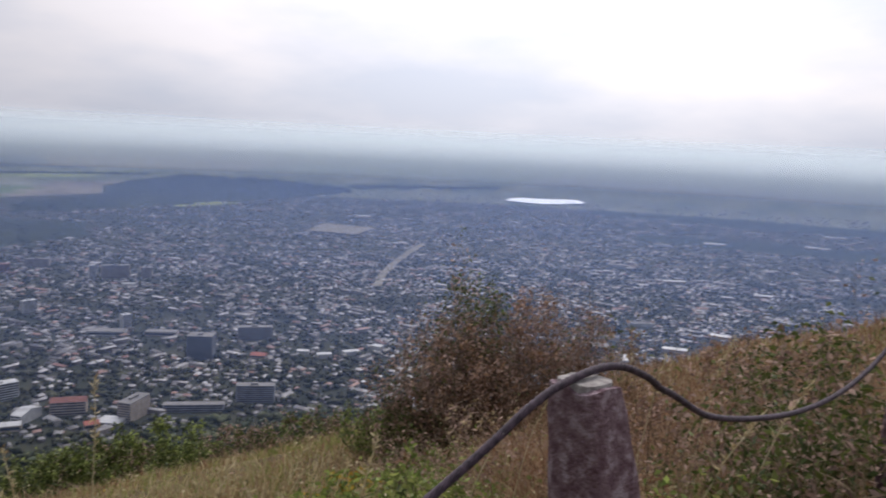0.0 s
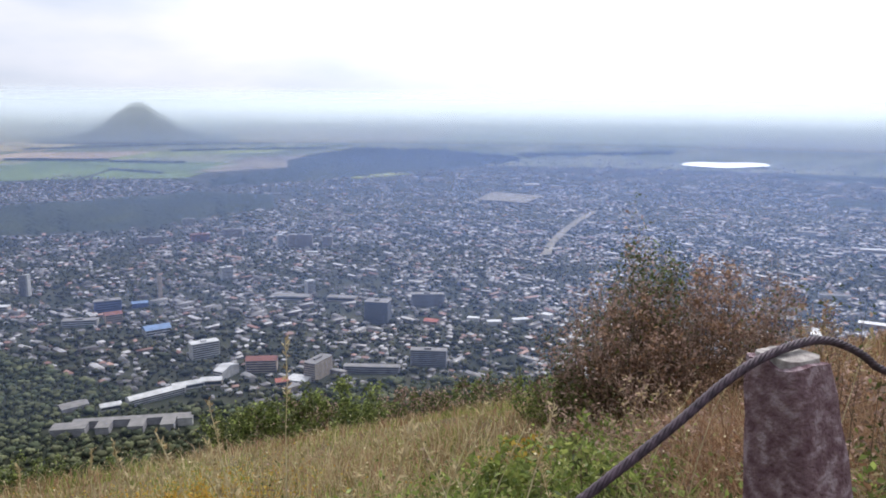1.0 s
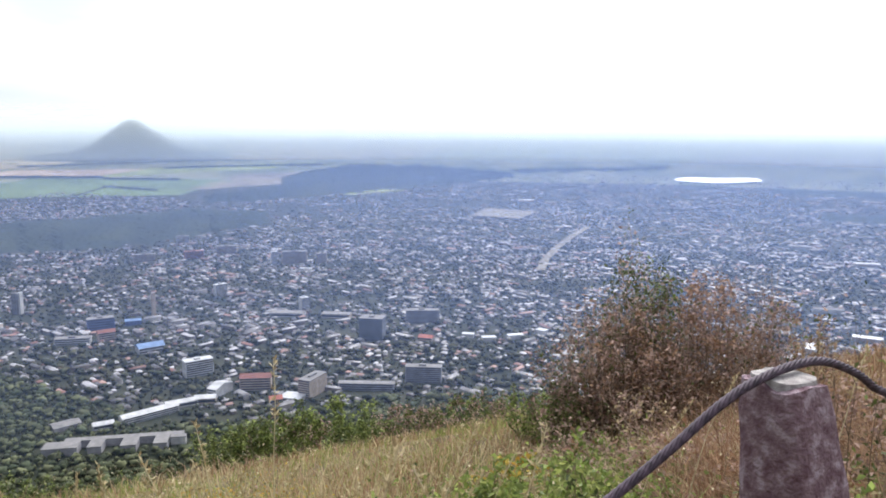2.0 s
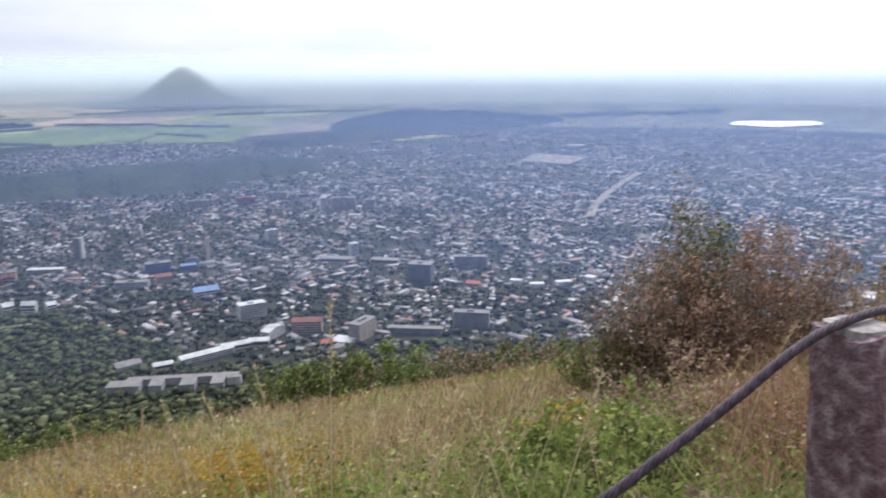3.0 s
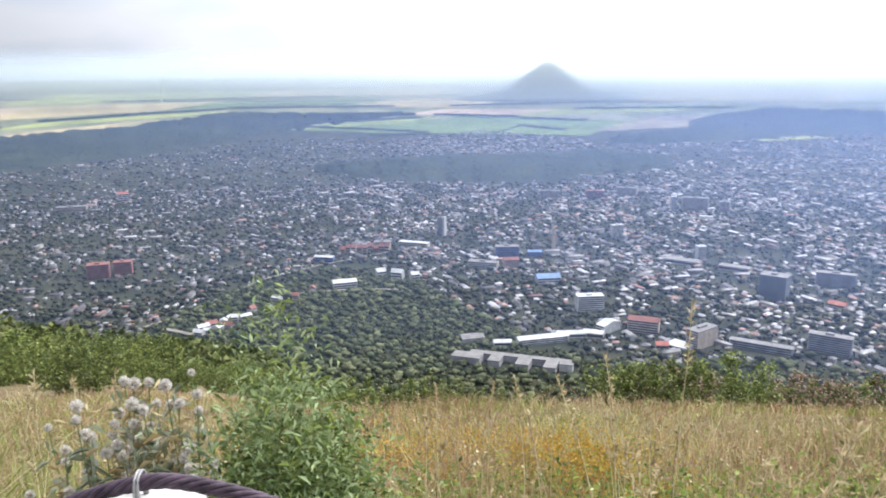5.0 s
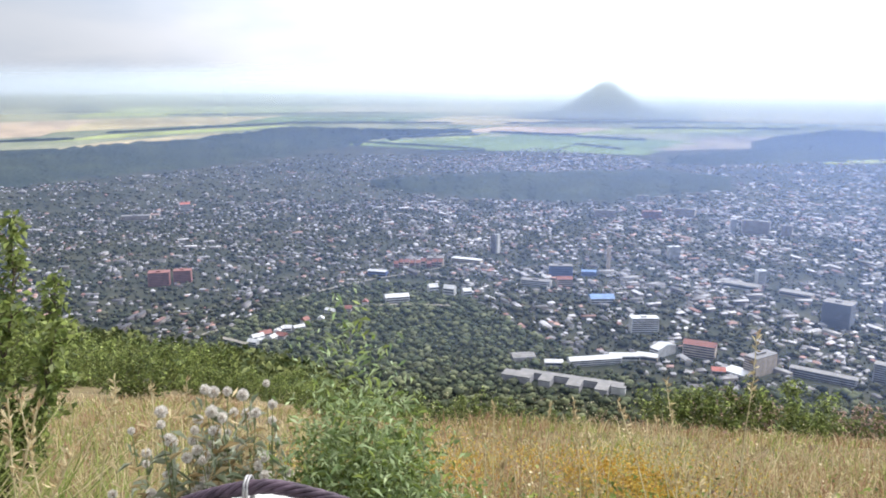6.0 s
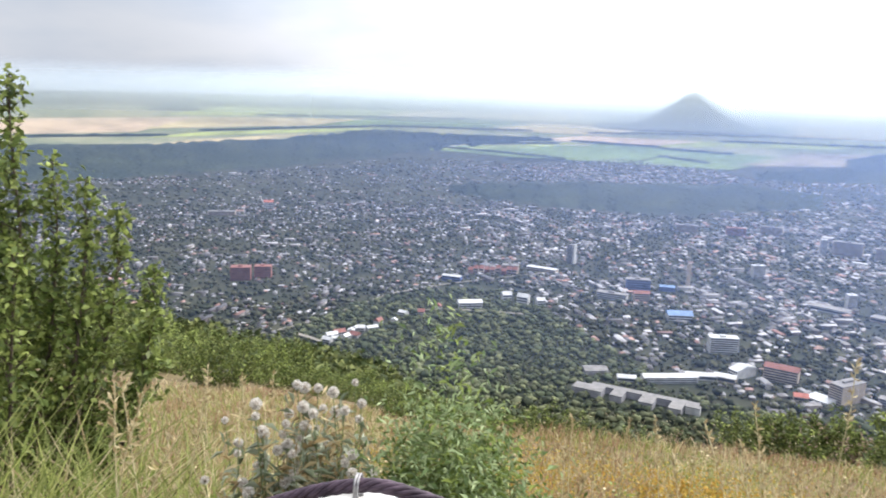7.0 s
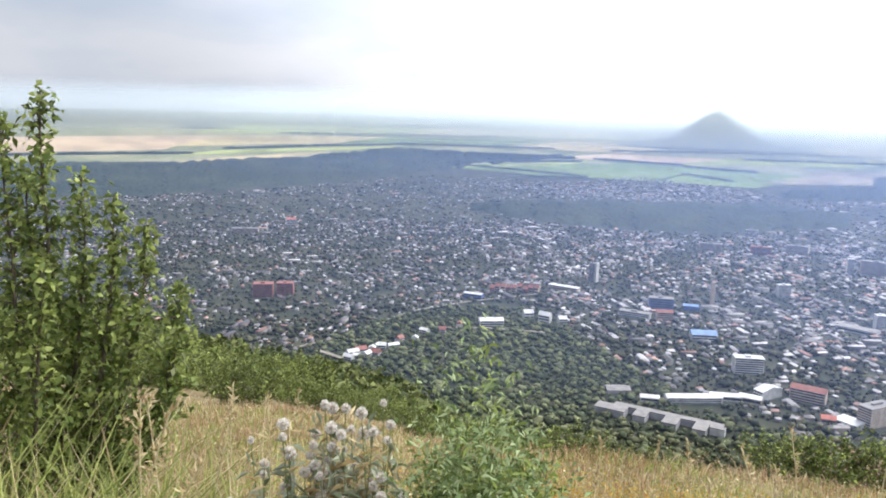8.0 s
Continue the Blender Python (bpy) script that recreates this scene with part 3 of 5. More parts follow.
building(-15.2, 1560, 60, 22, 8, M_BEIGE_B, M_GREY_R, "pale flat-roofed hall", 1, turn=-16, name="hall", stair=False)
building(-19.7, 2160, 15, 16, 40, M_WHITE_B, M_PALE_R, "white tower over the town centre", 12, turn=10, name="tower_block")
building(-18.2, 2190, 70, 18, 34, M_BEIGE_B, M_GREY_R, "cream stepped hotel slab", 9, turn=-4, name="hotel")
building(-16.2, 2170, 26, 18, 30, M_BEIGE_B, M_GREY_R, "cream hotel wing", 8, turn=-4, name="hotel")
building(-17.4, 2080, 32, 14, 5, M_WHITE_B, M_PALE_R, "low bright white roofed hall", 0, turn=-6, name="hall", stair=False)
building(-23.6, 1810, 28, 14, 27, M_WHITE_B, M_PALE_R, "white slab with a dark side", 8, turn=26)
building(-25.3, 2330, 54, 18, 22, M_RED_B, M_BROWN_R, "reddish apartment block", 6, turn=6)
building(-23.0, 2390, 60, 18, 24, M_BEIGE_B, M_GREY_R, "pale apartment block", 7, turn=-8)
building(-28.6, 2330, 60, 18, 20, M_BEIGE_B, M_GREY_R, "pink-grey apartment block", 6, turn=0)
building(-26.0, 2650, 40, 18, 22, M_WHITE_B, M_GREY_R, "white apartment block", 7, turn=0)
building(-61.4, 1592, 40, 24, 27, M_RED_B, M_BROWN_R, "large red brick apartment block", 8, turn=-8, name="brick_block")
building(-59.8, 1605, 34, 20, 24, M_RED_B, M_BROWN_R, "red brick wing of a block", 7, turn=-8, name="brick_block")
building(-59.3, 2510, 30, 22, 22, M_WHITE_B, M_RED_R, "white church-like building with a red dome roof", 4, turn=0, pitched=6, name="white_building")
building(-62.6, 2400, 80, 24, 12, M_BEIGE_B, M_GREY_R, "long pale school building", 3, turn=-10, name="long_building")
building(-45.6, 1570, 40, 14, 11, M_BLUE_B, M_PALE_R, "long hall with a pale roof", 2, turn=-20, name="hall", pitched=3)
building(-41.2, 1660, 36, 20, 18, M_BEIGE_B, M_GREY_R, "beige five-storey block", 5, turn=-4)
building(-38.8, 1690, 70, 18, 8, M_BEIGE_B, M_PALE_R, "long cream flat-roofed building", 2, turn=-22, name="long_building", stair=False)
building(-44.2, 1370, 44, 24, 13, M_WHITE_B, M_PALE_R, "white glazed pavilion with a pale roof", 3, turn=10, pitched=4, name="pavilion")
building(-41.4, 1420, 18, 14, 16, M_WHITE_B, M_PALE_R, "white villa with a steep roof", 3, turn=18, pitched=6, name="villa")
building(-40.1, 1410, 22, 14, 16, M_WHITE_B, M_PALE_R, "white villa with a steep roof", 3, turn=-22, pitched=6, name="villa")
building(-38.8, 1400, 16, 14, 14, M_WHITE_B, M_PALE_R, "white villa with a steep roof", 3, turn=18, pitched=5, name="villa")
building(-33.5, 1500, 60, 18, 11, M_WHITE_B, M_GREY_R, "long white building", 3, turn=-14, name="long_building")
building(-31.4, 1500, 30, 16, 16, M_BEIGE_B, M_BROWN_R, "beige building with a brown roof", 4, turn=10, pitched=5)
for i, (az, d) in enumerate([(-55.1, 1168), (-54.5, 1180), (-54.2, 1200), (-53.7, 1185), (-53.3, 1212), (-53.0, 1194), (-52.5, 1222), (-51.7, 1230), (-51.2, 1262), (-50.0, 1272), (-49.3, 1310), (-47.9, 1322), (-54.8, 1192), (-52.9, 1232), (-46.6, 1352)]):
    building(az, d, (16, 11, 19, 13, 9)[i % 5], 11, (7, 5, 8, 6)[i % 4], M_WHITE_B, (M_PALE_R, M_PALE_R, M_BROWN_R)[i % 3], "white cottage with a pitched roof by the woods", 2, turn=-35 + 29 * (i % 5), pitched=(4, 3, 5)[i % 3], name="cottage")
for i in range(9):
    building(-44.2 + i * 0.42, 1640 + 8 * (i % 2), 9, 12, 9 + 2 * (i % 3), M_RED_B if i % 3 == 0 else M_BEIGE_B, M_BROWN_R, "red-roofed terraced house with a steep roof", 2, turn=-8, pitched=6, name="terraced_house")
# school with four wings at the foot of the slope
sx, sy, sz = on_ground(-31.2, 985)
school = base("school", sx, sy, sz, "long comb-shaped grey building with four flat-roofed wings", "building", rz=31.2 - 13)
bm = bmesh.new()
block(bm, -62, 78, 6, 16, -6, 9)
part("wall", bm, M_GREY_B, school)
bm = bmesh.new()
block(bm, -62.5, 78.5, 5.5, 16.5, 9, 9.8)
part("roof", bm, M_GREY_R, school)
for x0, x1, y0 in [(-82, -42, -16), (-30, -14, -18), (8, 26, -20), (46, 62, -20), (64, 82, -4)]:
    bm = bmesh.new()
    block(bm, x0, x1, y0, 5, -6, 9.5)
    wing = part("wing", bm, M_WHITE_B if x0 == 64 else M_GREY_B, school)
    bm = bmesh.new()
    block(bm, x0 - 0.5, x1 + 0.5, y0 - 0.5, 5.2, 9.5, 10.3)
    part("roof", bm, M_GREY_R, wing)
LANDMARK_SPOTS += [(sx + q * math.cos(radians(18)), sy + q * math.sin(radians(18)), 24) for q in (-70, -40, -10, 20, 50, 75)]
building(-28.9, 1075, 78, 16, 9, M_WHITE_B, M_PALE_R, "long white building with a silvery roof", 3, turn=22, pitched=4, name="long_building")
building(-32.0, 1060, 26, 14, 6, M_WHITE_B, M_PALE_R, "low white annexe", 1, turn=6, pitched=3, name="annexe")
building(-26.7, 1105, 44, 16, 7, M_WHITE_B, M_PALE_R, "white hall with a pale roof", 1, turn=12, pitched=3, name="hall")
building(-25.0, 1110, 30, 18, 8, M_BEIGE_B, M_PALE_R, "cream hall with a pale roof", 1, turn=-6, pitched=3, name="hall")
building(-34.4, 1080, 34, 22, 6, M_GREY_B, M_GREY_R, "low grey sheds", 0, turn=16, pitched=3, name="shed")
building(-1.6, 1400, 30, 14, 7, M_WHITE_B, M_PALE_R, "white market roofs", 0, turn=20, name="market_hall", stair=False)
building(-3.6, 1380, 26, 14, 7, M_WHITE_B, M_PALE_R, "white market roofs", 0, turn=12, name="market_hall", stair=False)
building(-5.2, 1400, 22, 12, 7, M_WHITE_B, M_PALE_R, "white market roofs", 0, turn=-10, name="market_hall", stair=False)
building(0.4, 1430, 20, 16, 10, M_WHITE_B, M_PALE_R, "bright pale roofed hall", 0, turn=-30, name="hall", stair=False)
building(-8.4, 1370, 26, 18, 9, M_BEIGE_B, M_RED_R, "building with a pink-red roof", 2, turn=-18, pitched=4, name="hall")
building(19.2, 1480, 18, 50, 8, M_WHITE_B, M_PALE_R, "long white shed seen end on", 0, turn=-4, pitched=4, name="shed")
building(16.9, 1530, 46, 30, 14, M_DARK_B, M_GREY_R, "dark factory hall", 2, turn=4, name="factory_hall")
for i, (az, d, w) in enumerate([(17.5, 1640, 90), (22.5, 1590, 80), (26, 1560, 70), (20, 1800, 100), (25.5, 1760, 70), (13, 1700, 60), (28.5, 1900, 90), (22, 2450, 110), (25.5, 2500, 90), (18.0, 2700, 110), (28, 2350, 80), (30.5, 2750, 90),
                                (21, 3400, 120), (24.5, 3600, 150), (19.5, 3900, 120), (28.0, 3300, 150), (31, 3800, 160), (15.5, 3300, 90), (27, 4300, 170), (32, 4400, 170), (22, 4400, 140), (6.0, 3600, 80), (-1.0, 3900, 120), (0.8, 3820, 90)]):
    building(az, d, w * 0.62, 16, 8, M_WHITE_B if i % 3 == 0 else M_BEIGE_B, M_PALE_R if i % 3 == 1 else M_GREY_R, "long pale-roofed works building", 0, turn=-6 + 7 * (i % 4), pitched=3, name="works_building")


# the nearest houses one by one, the rest of the town as one mass
def free_of_landmarks(x, y):
    return all((x - a) ** 2 + (y - b) ** 2 > (q * 0.8) ** 2 for a, b, q in LANDMARK_SPOTS)


town = [h for h in town if free_of_landmarks(h[2], h[3])]
shape_meshes = []
for wv, wf, rv, rf in house_shapes:
    shape_meshes.append((raw_mesh("house_wall", wv, wf, M_WALL), raw_mesh("house_roof", rv, rf, M_ROOF), raw_mesh("house_roof", rv, rf, M_ROOF_RED)))
M_WALL_OB = mat("house_plaster", (0.24, 0.21, 0.185), (0.46, 0.44, 0.41), 0.03, 0.85, rand="object", vary=0.3)
for a, b, c in shape_meshes:
    a.materials[0] = M_WALL_OB
KIND_WORDS = ["small gabled house", "hip-roofed house", "two-storey house", "long gabled house", "large two-storey building"]
NEAR_HOUSES = 260
for dd, aa, x, y, z, k, ang, grow, u in town[:NEAR_HOUSES]:
    red = u < 0.13
    ob = base("house", x, y, z, ("red-roofed " if red else "pale-roofed ") + KIND_WORDS[k] + " among trees in the town", "house", "houses of the town", rz=ang)
    ob.scale = (grow, grow, grow)
    part("wall", shape_meshes[k][0], None, ob)
    part("roof", shape_meshes[k][2 if red else 1], None, ob)
wallV, wallF, roofV, roofF, redV, redF = [], [], [], [], [], []
cnt = [0, 0, 0]
for dd, aa, x, y, z, k, ang, grow, u in town[NEAR_HOUSES:]:
    wv, wf, rv, rf = house_shapes[k]
    c, s = math.cos(radians(ang)) * grow, math.sin(radians(ang)) * grow
    rot = np.array([[c, s, 0], [-s, c, 0], [0, 0, grow]])
    wallV.append(wv @ rot + (x, y, z)), wallF.append(np.array(wf) + cnt[0])
    cnt[0] += len(wv)
    q = 2 if u < 0.13 else 1
    (redV if q == 2 else roofV).append(rv @ rot + (x, y, z)), (redF if q == 2 else roofF).append(np.array(rf) + cnt[q])
    cnt[q] += len(rv)
far_town = tagged(new("town_houses"), "thousands of small pale-roofed houses spread over the plain", "houses", kind="stuff")
part("house_walls", raw_mesh("house_walls", np.concatenate(wallV), np.concatenate(wallF), M_WALL), None, far_town)
part("house_roofs", raw_mesh("house_roofs", np.concatenate(roofV), np.concatenate(roofF), M_ROOF), None, far_town)
part("red_roofs", raw_mesh("red_roofs", np.concatenate(redV), np.concatenate(redF), M_ROOF_RED), None, far_town)

# trees: lumpy crowns of a few shapes
def crown_shapes(sub, count):
    out = []
    for s in range(count):
        bm = bmesh.new()
        bmesh.ops.create_icosphere(bm, subdivisions=sub, radius=1.0)
        for v in bm.verts:
            k = 1 + 0.8 * noise.noise(v.co * 1.6 + Vector((s * 7.1, 0, 0))) + 0.35 * noise.noise(v.co * 4.1 + Vector((0, s * 3.3, 0)))
            v.co = Vector((v.co.x * k, v.co.y * k, max(v.co.z, -0.55) * k * 0.95))
        bm.verts.index_update()
        out.append((np.array([v.co[:] for v in bm.verts]), np.array([[v.index for v in f.verts] for f in bm.faces])))
        bm.free()
    return out


CROWN_MID, CROWN_FAR = crown_shapes(2, 6), crown_shapes(1, 6)


def crowns(name, spots, shapes, material, label, category):
    V, F, o = [], [], 0
    for i, (x, y, z, w, h) in enumerate(spots):
        v, f = shapes[i % len(shapes)]
        t = rng.uniform(0, 6.28)
        c, s = math.cos(t), math.sin(t)
        q = np.stack([(v[:, 0] * c - v[:, 1] * s) * w / 2, (v[:, 0] * s + v[:, 1] * c) * w / 2, v[:, 2] * h * 0.5 + h * 0.45], 1)
        V.append(q + (x, y, z))
        F.append(f + o)
        o += len(v)
    return tagged(new(name, raw_mesh(name, np.concatenate(V), np.concatenate(F), material)), label, category, kind="stuff")


r3 = random.Random(5)
spots_mid, spots_far, spots_foot, spots_shoulder = [], [], [], []
d = 840.0
while d < 5600:
    step = (9.5 if d < 1400 else 12.0 if d < 2600 else 22 + (d - 2600) * 0.012)
    daz = math.degrees(step * 1.05 / d)
    az = -84 + r3.random() * daz
    while az < 38:
        dd, aa = d + r3.uniform(-0.5, 0.5) * step, az + r3.uniform(-0.5, 0.5) * daz
        p = town_spot(aa, dd)
        r = drawn_range(dd)
        sc = r / dd
        park = p == 0 and dd < 1500
        x, y = polar(aa, r)
        want = 0.96 if park else 0.60 if p > 0 else 0.0
        if r3.random() < want and free_of_landmarks(x, y):
            z = float(ground_z(x, y))
            w = (r3.choice((4, 5, 7, 9, 12)) if park else r3.choice((3, 4, 6, 8, 11))) * r3.uniform(0.8, 1.2) * sc * (1.0 if dd < 2600 else 1.6)
            h = (3 + w * r3.uniform(0.25, 0.7)) / (1.0 if dd < 2600 else 1.6)
            (spots_foot if park else spots_mid if dd < 1500 else spots_far).append((x, y, z, w, h))
        az += daz
    d += step * 0.95
crowns("foot_woods", spots_foot, CROWN_MID, M_FOOT, "dense green woodland at the foot of the mountain", "woodland")
crowns("town_trees", spots_mid, CROWN_MID, M_TOWNTREE, "dark leafy trees between the houses", "trees")
crowns("distant_town_trees", spots_far, CROWN_FAR, M_TOWNTREE, "dark trees between the far houses", "trees")
# wooded shoulder of the mountain: lumps thick with leaf sprays
for i in range(2300):
    az = r3.uniform(-92, -43)
    r = 58 + 230 * r3.random() ** 0.85
    x, y, z = on_ground(az, r)
    w = r3.uniform(0.6, 1.35) * (1.9 + r * 0.015)
    spots_shoulder.append((x, y, z, w, w * r3.uniform(0.6, 0.9)))
crowns("shoulder_woods", [(x, y, z, w * 0.8, h * 0.8) for x, y, z, w, h in spots_shoulder], CROWN_MID, M_FOREST, "bright green bushy woodland on the mountain's shoulder", "woodland")
LV, LF, o = [], [], 0
for i, (x, y, z, w, h) in enumerate(spots_shoulder):
    v, f = CROWN_MID[i % 6]
    n = 150 if x * x + y * y < 140 ** 2 else 60
    p = v[rng.integers(0, len(v), n)] * rng.uniform(0.9, 1.18, (n, 1))
    p = np.stack([p[:, 0] * w / 2, p[:, 1] * w / 2, p[:, 2] * h * 0.5 + h * 0.45], 1) + (x, y, z)
    a, b = leaf_arrays(p, w * (0.18 if n > 100 else 0.26), 0.4, 0.7)
    LV.append(a), LF.append(b + o)
    o += len(a)
tagged(new("shoulder_foliage", raw_mesh("shoulder_foliage", np.concatenate(LV), np.concatenate(LF), M_FOREST)), "ragged leaf sprays over the shoulder woodland", "foliage", kind="stuff")
LV, LF, o = [], [], 0
for i, (x, y, z, w, h) in enumerate(spots_foot):
    v, f = CROWN_MID[i % 6]
    n = 15
    p = v[rng.integers(0, len(v), n)] * rng.uniform(0.85, 1.25, (n, 1))
    p = np.stack([p[:, 0] * w / 2, p[:, 1] * w / 2, p[:, 2] * h * 0.5 + h * 0.45], 1) + (x, y, z)
    a, b = leaf_arrays(p, 2.6, 0.5, 0.7)
    LV.append(a), LF.append(b + o)
    o += len(a)
tagged(new("foot_foliage", raw_mesh("foot_foliage", np.concatenate(LV), np.concatenate(LF), M_FOOT)), "ragged leaf sprays over the foothill woodland", "foliage", kind="stuff")


def track(pts, width, label, lift=0.6, name="road", material=None):
    """A road over the plain through (azimuth, range) points."""
    P = [np.array(on_ground(a, drawn_range(d))) for a, d in pts]
    fine = [P[i] + (P[i + 1] - P[i]) * k / 8 for i in range(len(P) - 1) for k in range(8)] + [P[-1]]
    verts, faces = [], []
    for i, p in enumerate(fine):
        t = fine[min(i + 1, len(fine) - 1)] - fine[max(i - 1, 0)]
        nrm = np.array([-t[1], t[0], 0]) / (np.hypot(t[0], t[1]) + 1e-6) * width / 2
        for q in (p - nrm, p + nrm):
            verts.append((q[0], q[1], float(ground_z(q[0], q[1])) + lift))
    for i in range(len(fine) - 1):
        faces.append((2 * i, 2 * i + 1, 2 * i + 3, 2 * i + 2))
    return tagged(new(name, raw_mesh(name, verts, faces, material or M_ROAD)), label, "road", kind="structure")


track([(-62.5, 1190), (-60.5, 1215), (-58.4, 1240), (-55.4, 1290), (-54.2, 1330), (-50.3, 1450), (-46.0, 1532), (-42.0, 1600), (-38.0, 1680)], 5.5, "pale gravel road along the edge of the woods", 3)
track([(-57.4, 1190), (-56.3, 1165), (-55.6, 1150)], 9, "pale lane in the woods", 10)
track([(0.2, 2040), (0.5, 2200), (1.3, 2420), (2.4, 2680), (3.6, 2950)], 24, "wide pale avenue cutting through the town", 7)
track([(-48.5, 1340), (-44, 1345), (-40, 1335)], 9, "dry grassy strip by the woods", 4)
track([(-4.5, 3350), (-2.5, 3300), (-0.8, 3250)], 210, "pale bare sports ground in the town", 9, "bare_ground", M_ROAD)

# ================= haze: translucent sheets stand in for lit air, one behind the other ===
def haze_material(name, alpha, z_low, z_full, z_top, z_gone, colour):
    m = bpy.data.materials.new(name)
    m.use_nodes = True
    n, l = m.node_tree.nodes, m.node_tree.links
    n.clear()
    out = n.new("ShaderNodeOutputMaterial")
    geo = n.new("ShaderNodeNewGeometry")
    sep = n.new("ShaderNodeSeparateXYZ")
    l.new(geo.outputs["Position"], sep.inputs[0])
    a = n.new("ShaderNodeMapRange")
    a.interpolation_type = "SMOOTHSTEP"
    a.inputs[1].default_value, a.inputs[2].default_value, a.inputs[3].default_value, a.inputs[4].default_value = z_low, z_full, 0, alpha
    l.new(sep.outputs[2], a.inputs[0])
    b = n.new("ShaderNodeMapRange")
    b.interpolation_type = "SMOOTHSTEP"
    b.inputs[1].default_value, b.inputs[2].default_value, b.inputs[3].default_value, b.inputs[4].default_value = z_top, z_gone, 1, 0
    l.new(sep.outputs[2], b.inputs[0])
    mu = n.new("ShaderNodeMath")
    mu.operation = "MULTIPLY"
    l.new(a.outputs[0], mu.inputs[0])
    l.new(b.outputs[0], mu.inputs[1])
    # sheets more opaque towards the sun, standing in for its glow in the haze
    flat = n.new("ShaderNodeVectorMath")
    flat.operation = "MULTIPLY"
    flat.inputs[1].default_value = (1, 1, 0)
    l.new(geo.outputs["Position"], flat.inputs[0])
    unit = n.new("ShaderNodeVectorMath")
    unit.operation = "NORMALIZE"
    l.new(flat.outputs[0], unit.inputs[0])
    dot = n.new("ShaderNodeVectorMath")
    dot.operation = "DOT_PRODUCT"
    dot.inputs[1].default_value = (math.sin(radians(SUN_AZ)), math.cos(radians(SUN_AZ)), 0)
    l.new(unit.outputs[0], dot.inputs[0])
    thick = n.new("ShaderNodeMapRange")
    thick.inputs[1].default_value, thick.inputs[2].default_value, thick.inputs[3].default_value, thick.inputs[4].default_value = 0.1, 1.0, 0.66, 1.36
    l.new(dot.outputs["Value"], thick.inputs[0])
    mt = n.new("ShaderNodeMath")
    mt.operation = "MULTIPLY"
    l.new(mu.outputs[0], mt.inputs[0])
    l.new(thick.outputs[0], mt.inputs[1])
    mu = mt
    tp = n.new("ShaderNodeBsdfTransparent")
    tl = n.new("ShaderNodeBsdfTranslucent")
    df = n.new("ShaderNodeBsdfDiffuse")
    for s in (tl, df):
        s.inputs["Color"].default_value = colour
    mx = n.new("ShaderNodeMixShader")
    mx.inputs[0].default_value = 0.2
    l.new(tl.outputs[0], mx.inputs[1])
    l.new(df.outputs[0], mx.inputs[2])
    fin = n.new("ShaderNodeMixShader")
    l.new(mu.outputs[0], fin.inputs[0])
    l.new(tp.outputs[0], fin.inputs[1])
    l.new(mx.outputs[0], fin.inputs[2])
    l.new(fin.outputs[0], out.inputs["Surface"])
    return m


# haze tint put into the sheets: blue nearby, almost white far off
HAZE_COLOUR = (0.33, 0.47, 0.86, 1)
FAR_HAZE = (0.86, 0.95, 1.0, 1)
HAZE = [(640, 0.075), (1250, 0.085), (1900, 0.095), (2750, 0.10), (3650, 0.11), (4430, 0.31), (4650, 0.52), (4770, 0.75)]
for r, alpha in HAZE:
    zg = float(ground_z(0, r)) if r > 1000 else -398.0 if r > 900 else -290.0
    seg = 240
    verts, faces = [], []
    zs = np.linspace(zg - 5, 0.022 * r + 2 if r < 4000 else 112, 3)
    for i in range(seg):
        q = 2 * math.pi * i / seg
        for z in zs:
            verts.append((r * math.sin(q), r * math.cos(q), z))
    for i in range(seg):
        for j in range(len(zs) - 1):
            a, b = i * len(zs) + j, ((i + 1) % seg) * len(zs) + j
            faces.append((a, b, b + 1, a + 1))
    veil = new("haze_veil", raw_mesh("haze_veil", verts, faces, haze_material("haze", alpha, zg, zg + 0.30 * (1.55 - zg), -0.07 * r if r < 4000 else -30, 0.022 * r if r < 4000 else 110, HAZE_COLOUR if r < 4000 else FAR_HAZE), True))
    tagged(veil, "thin translucent sheet standing in for summer haze over the plain", "haze", kind="structure")

# ================= rope fence =================
FENCE_O, FENCE_D = Vector((-0.76, 0.45, 0)), Vector((0.788, 0.615, 0))
ROPE = [(-1.50, 1.125), (-1.25, 1.06), (-0.8, 0.955), (-0.4, 0.955), (-0.22, 1.022), (-0.11, 1.083), (0.0, 1.119), (0.07, 1.110), (0.14, 1.084), (0.21, 1.050), (0.36, 0.985), (0.62, 0.925), (0.85, 0.925), (0.97, 0.960), (1.08, 1.004), (1.20, 1.054), (1.33, 1.112),
        (1.43, 1.136), (1.54, 1.140), (1.63, 1.115), (1.73, 1.060), (1.94, 0.957), (2.18, 0.897), (2.45, 0.858), (2.70, 0.850), (2.92, 0.873), (3.14, 0.928), (3.35, 1.02), (3.52, 1.10), (3.62, 1.125)]


def rope_point(s):
    k = np.interp(s, [a for a, _ in ROPE], np.arange(len(ROPE)))
    i = min(max(int(k), 0), len(ROPE) - 2)
    u = k - i
    p = [ROPE[min(max(i + j, 0), len(ROPE) - 1)][1] for j in (-1, 0, 1, 2)]
    z = 0.5 * (2 * p[1] + (p[2] - p[0]) * u + (2 * p[0] - 5 * p[1] + 4 * p[2] - p[3]) * u * u + (3 * p[1] - p[0] - 3 * p[2] + p[3]) * u ** 3)
    v = FENCE_O + FENCE_D * s
    return np.array((v.x, v.y, z))


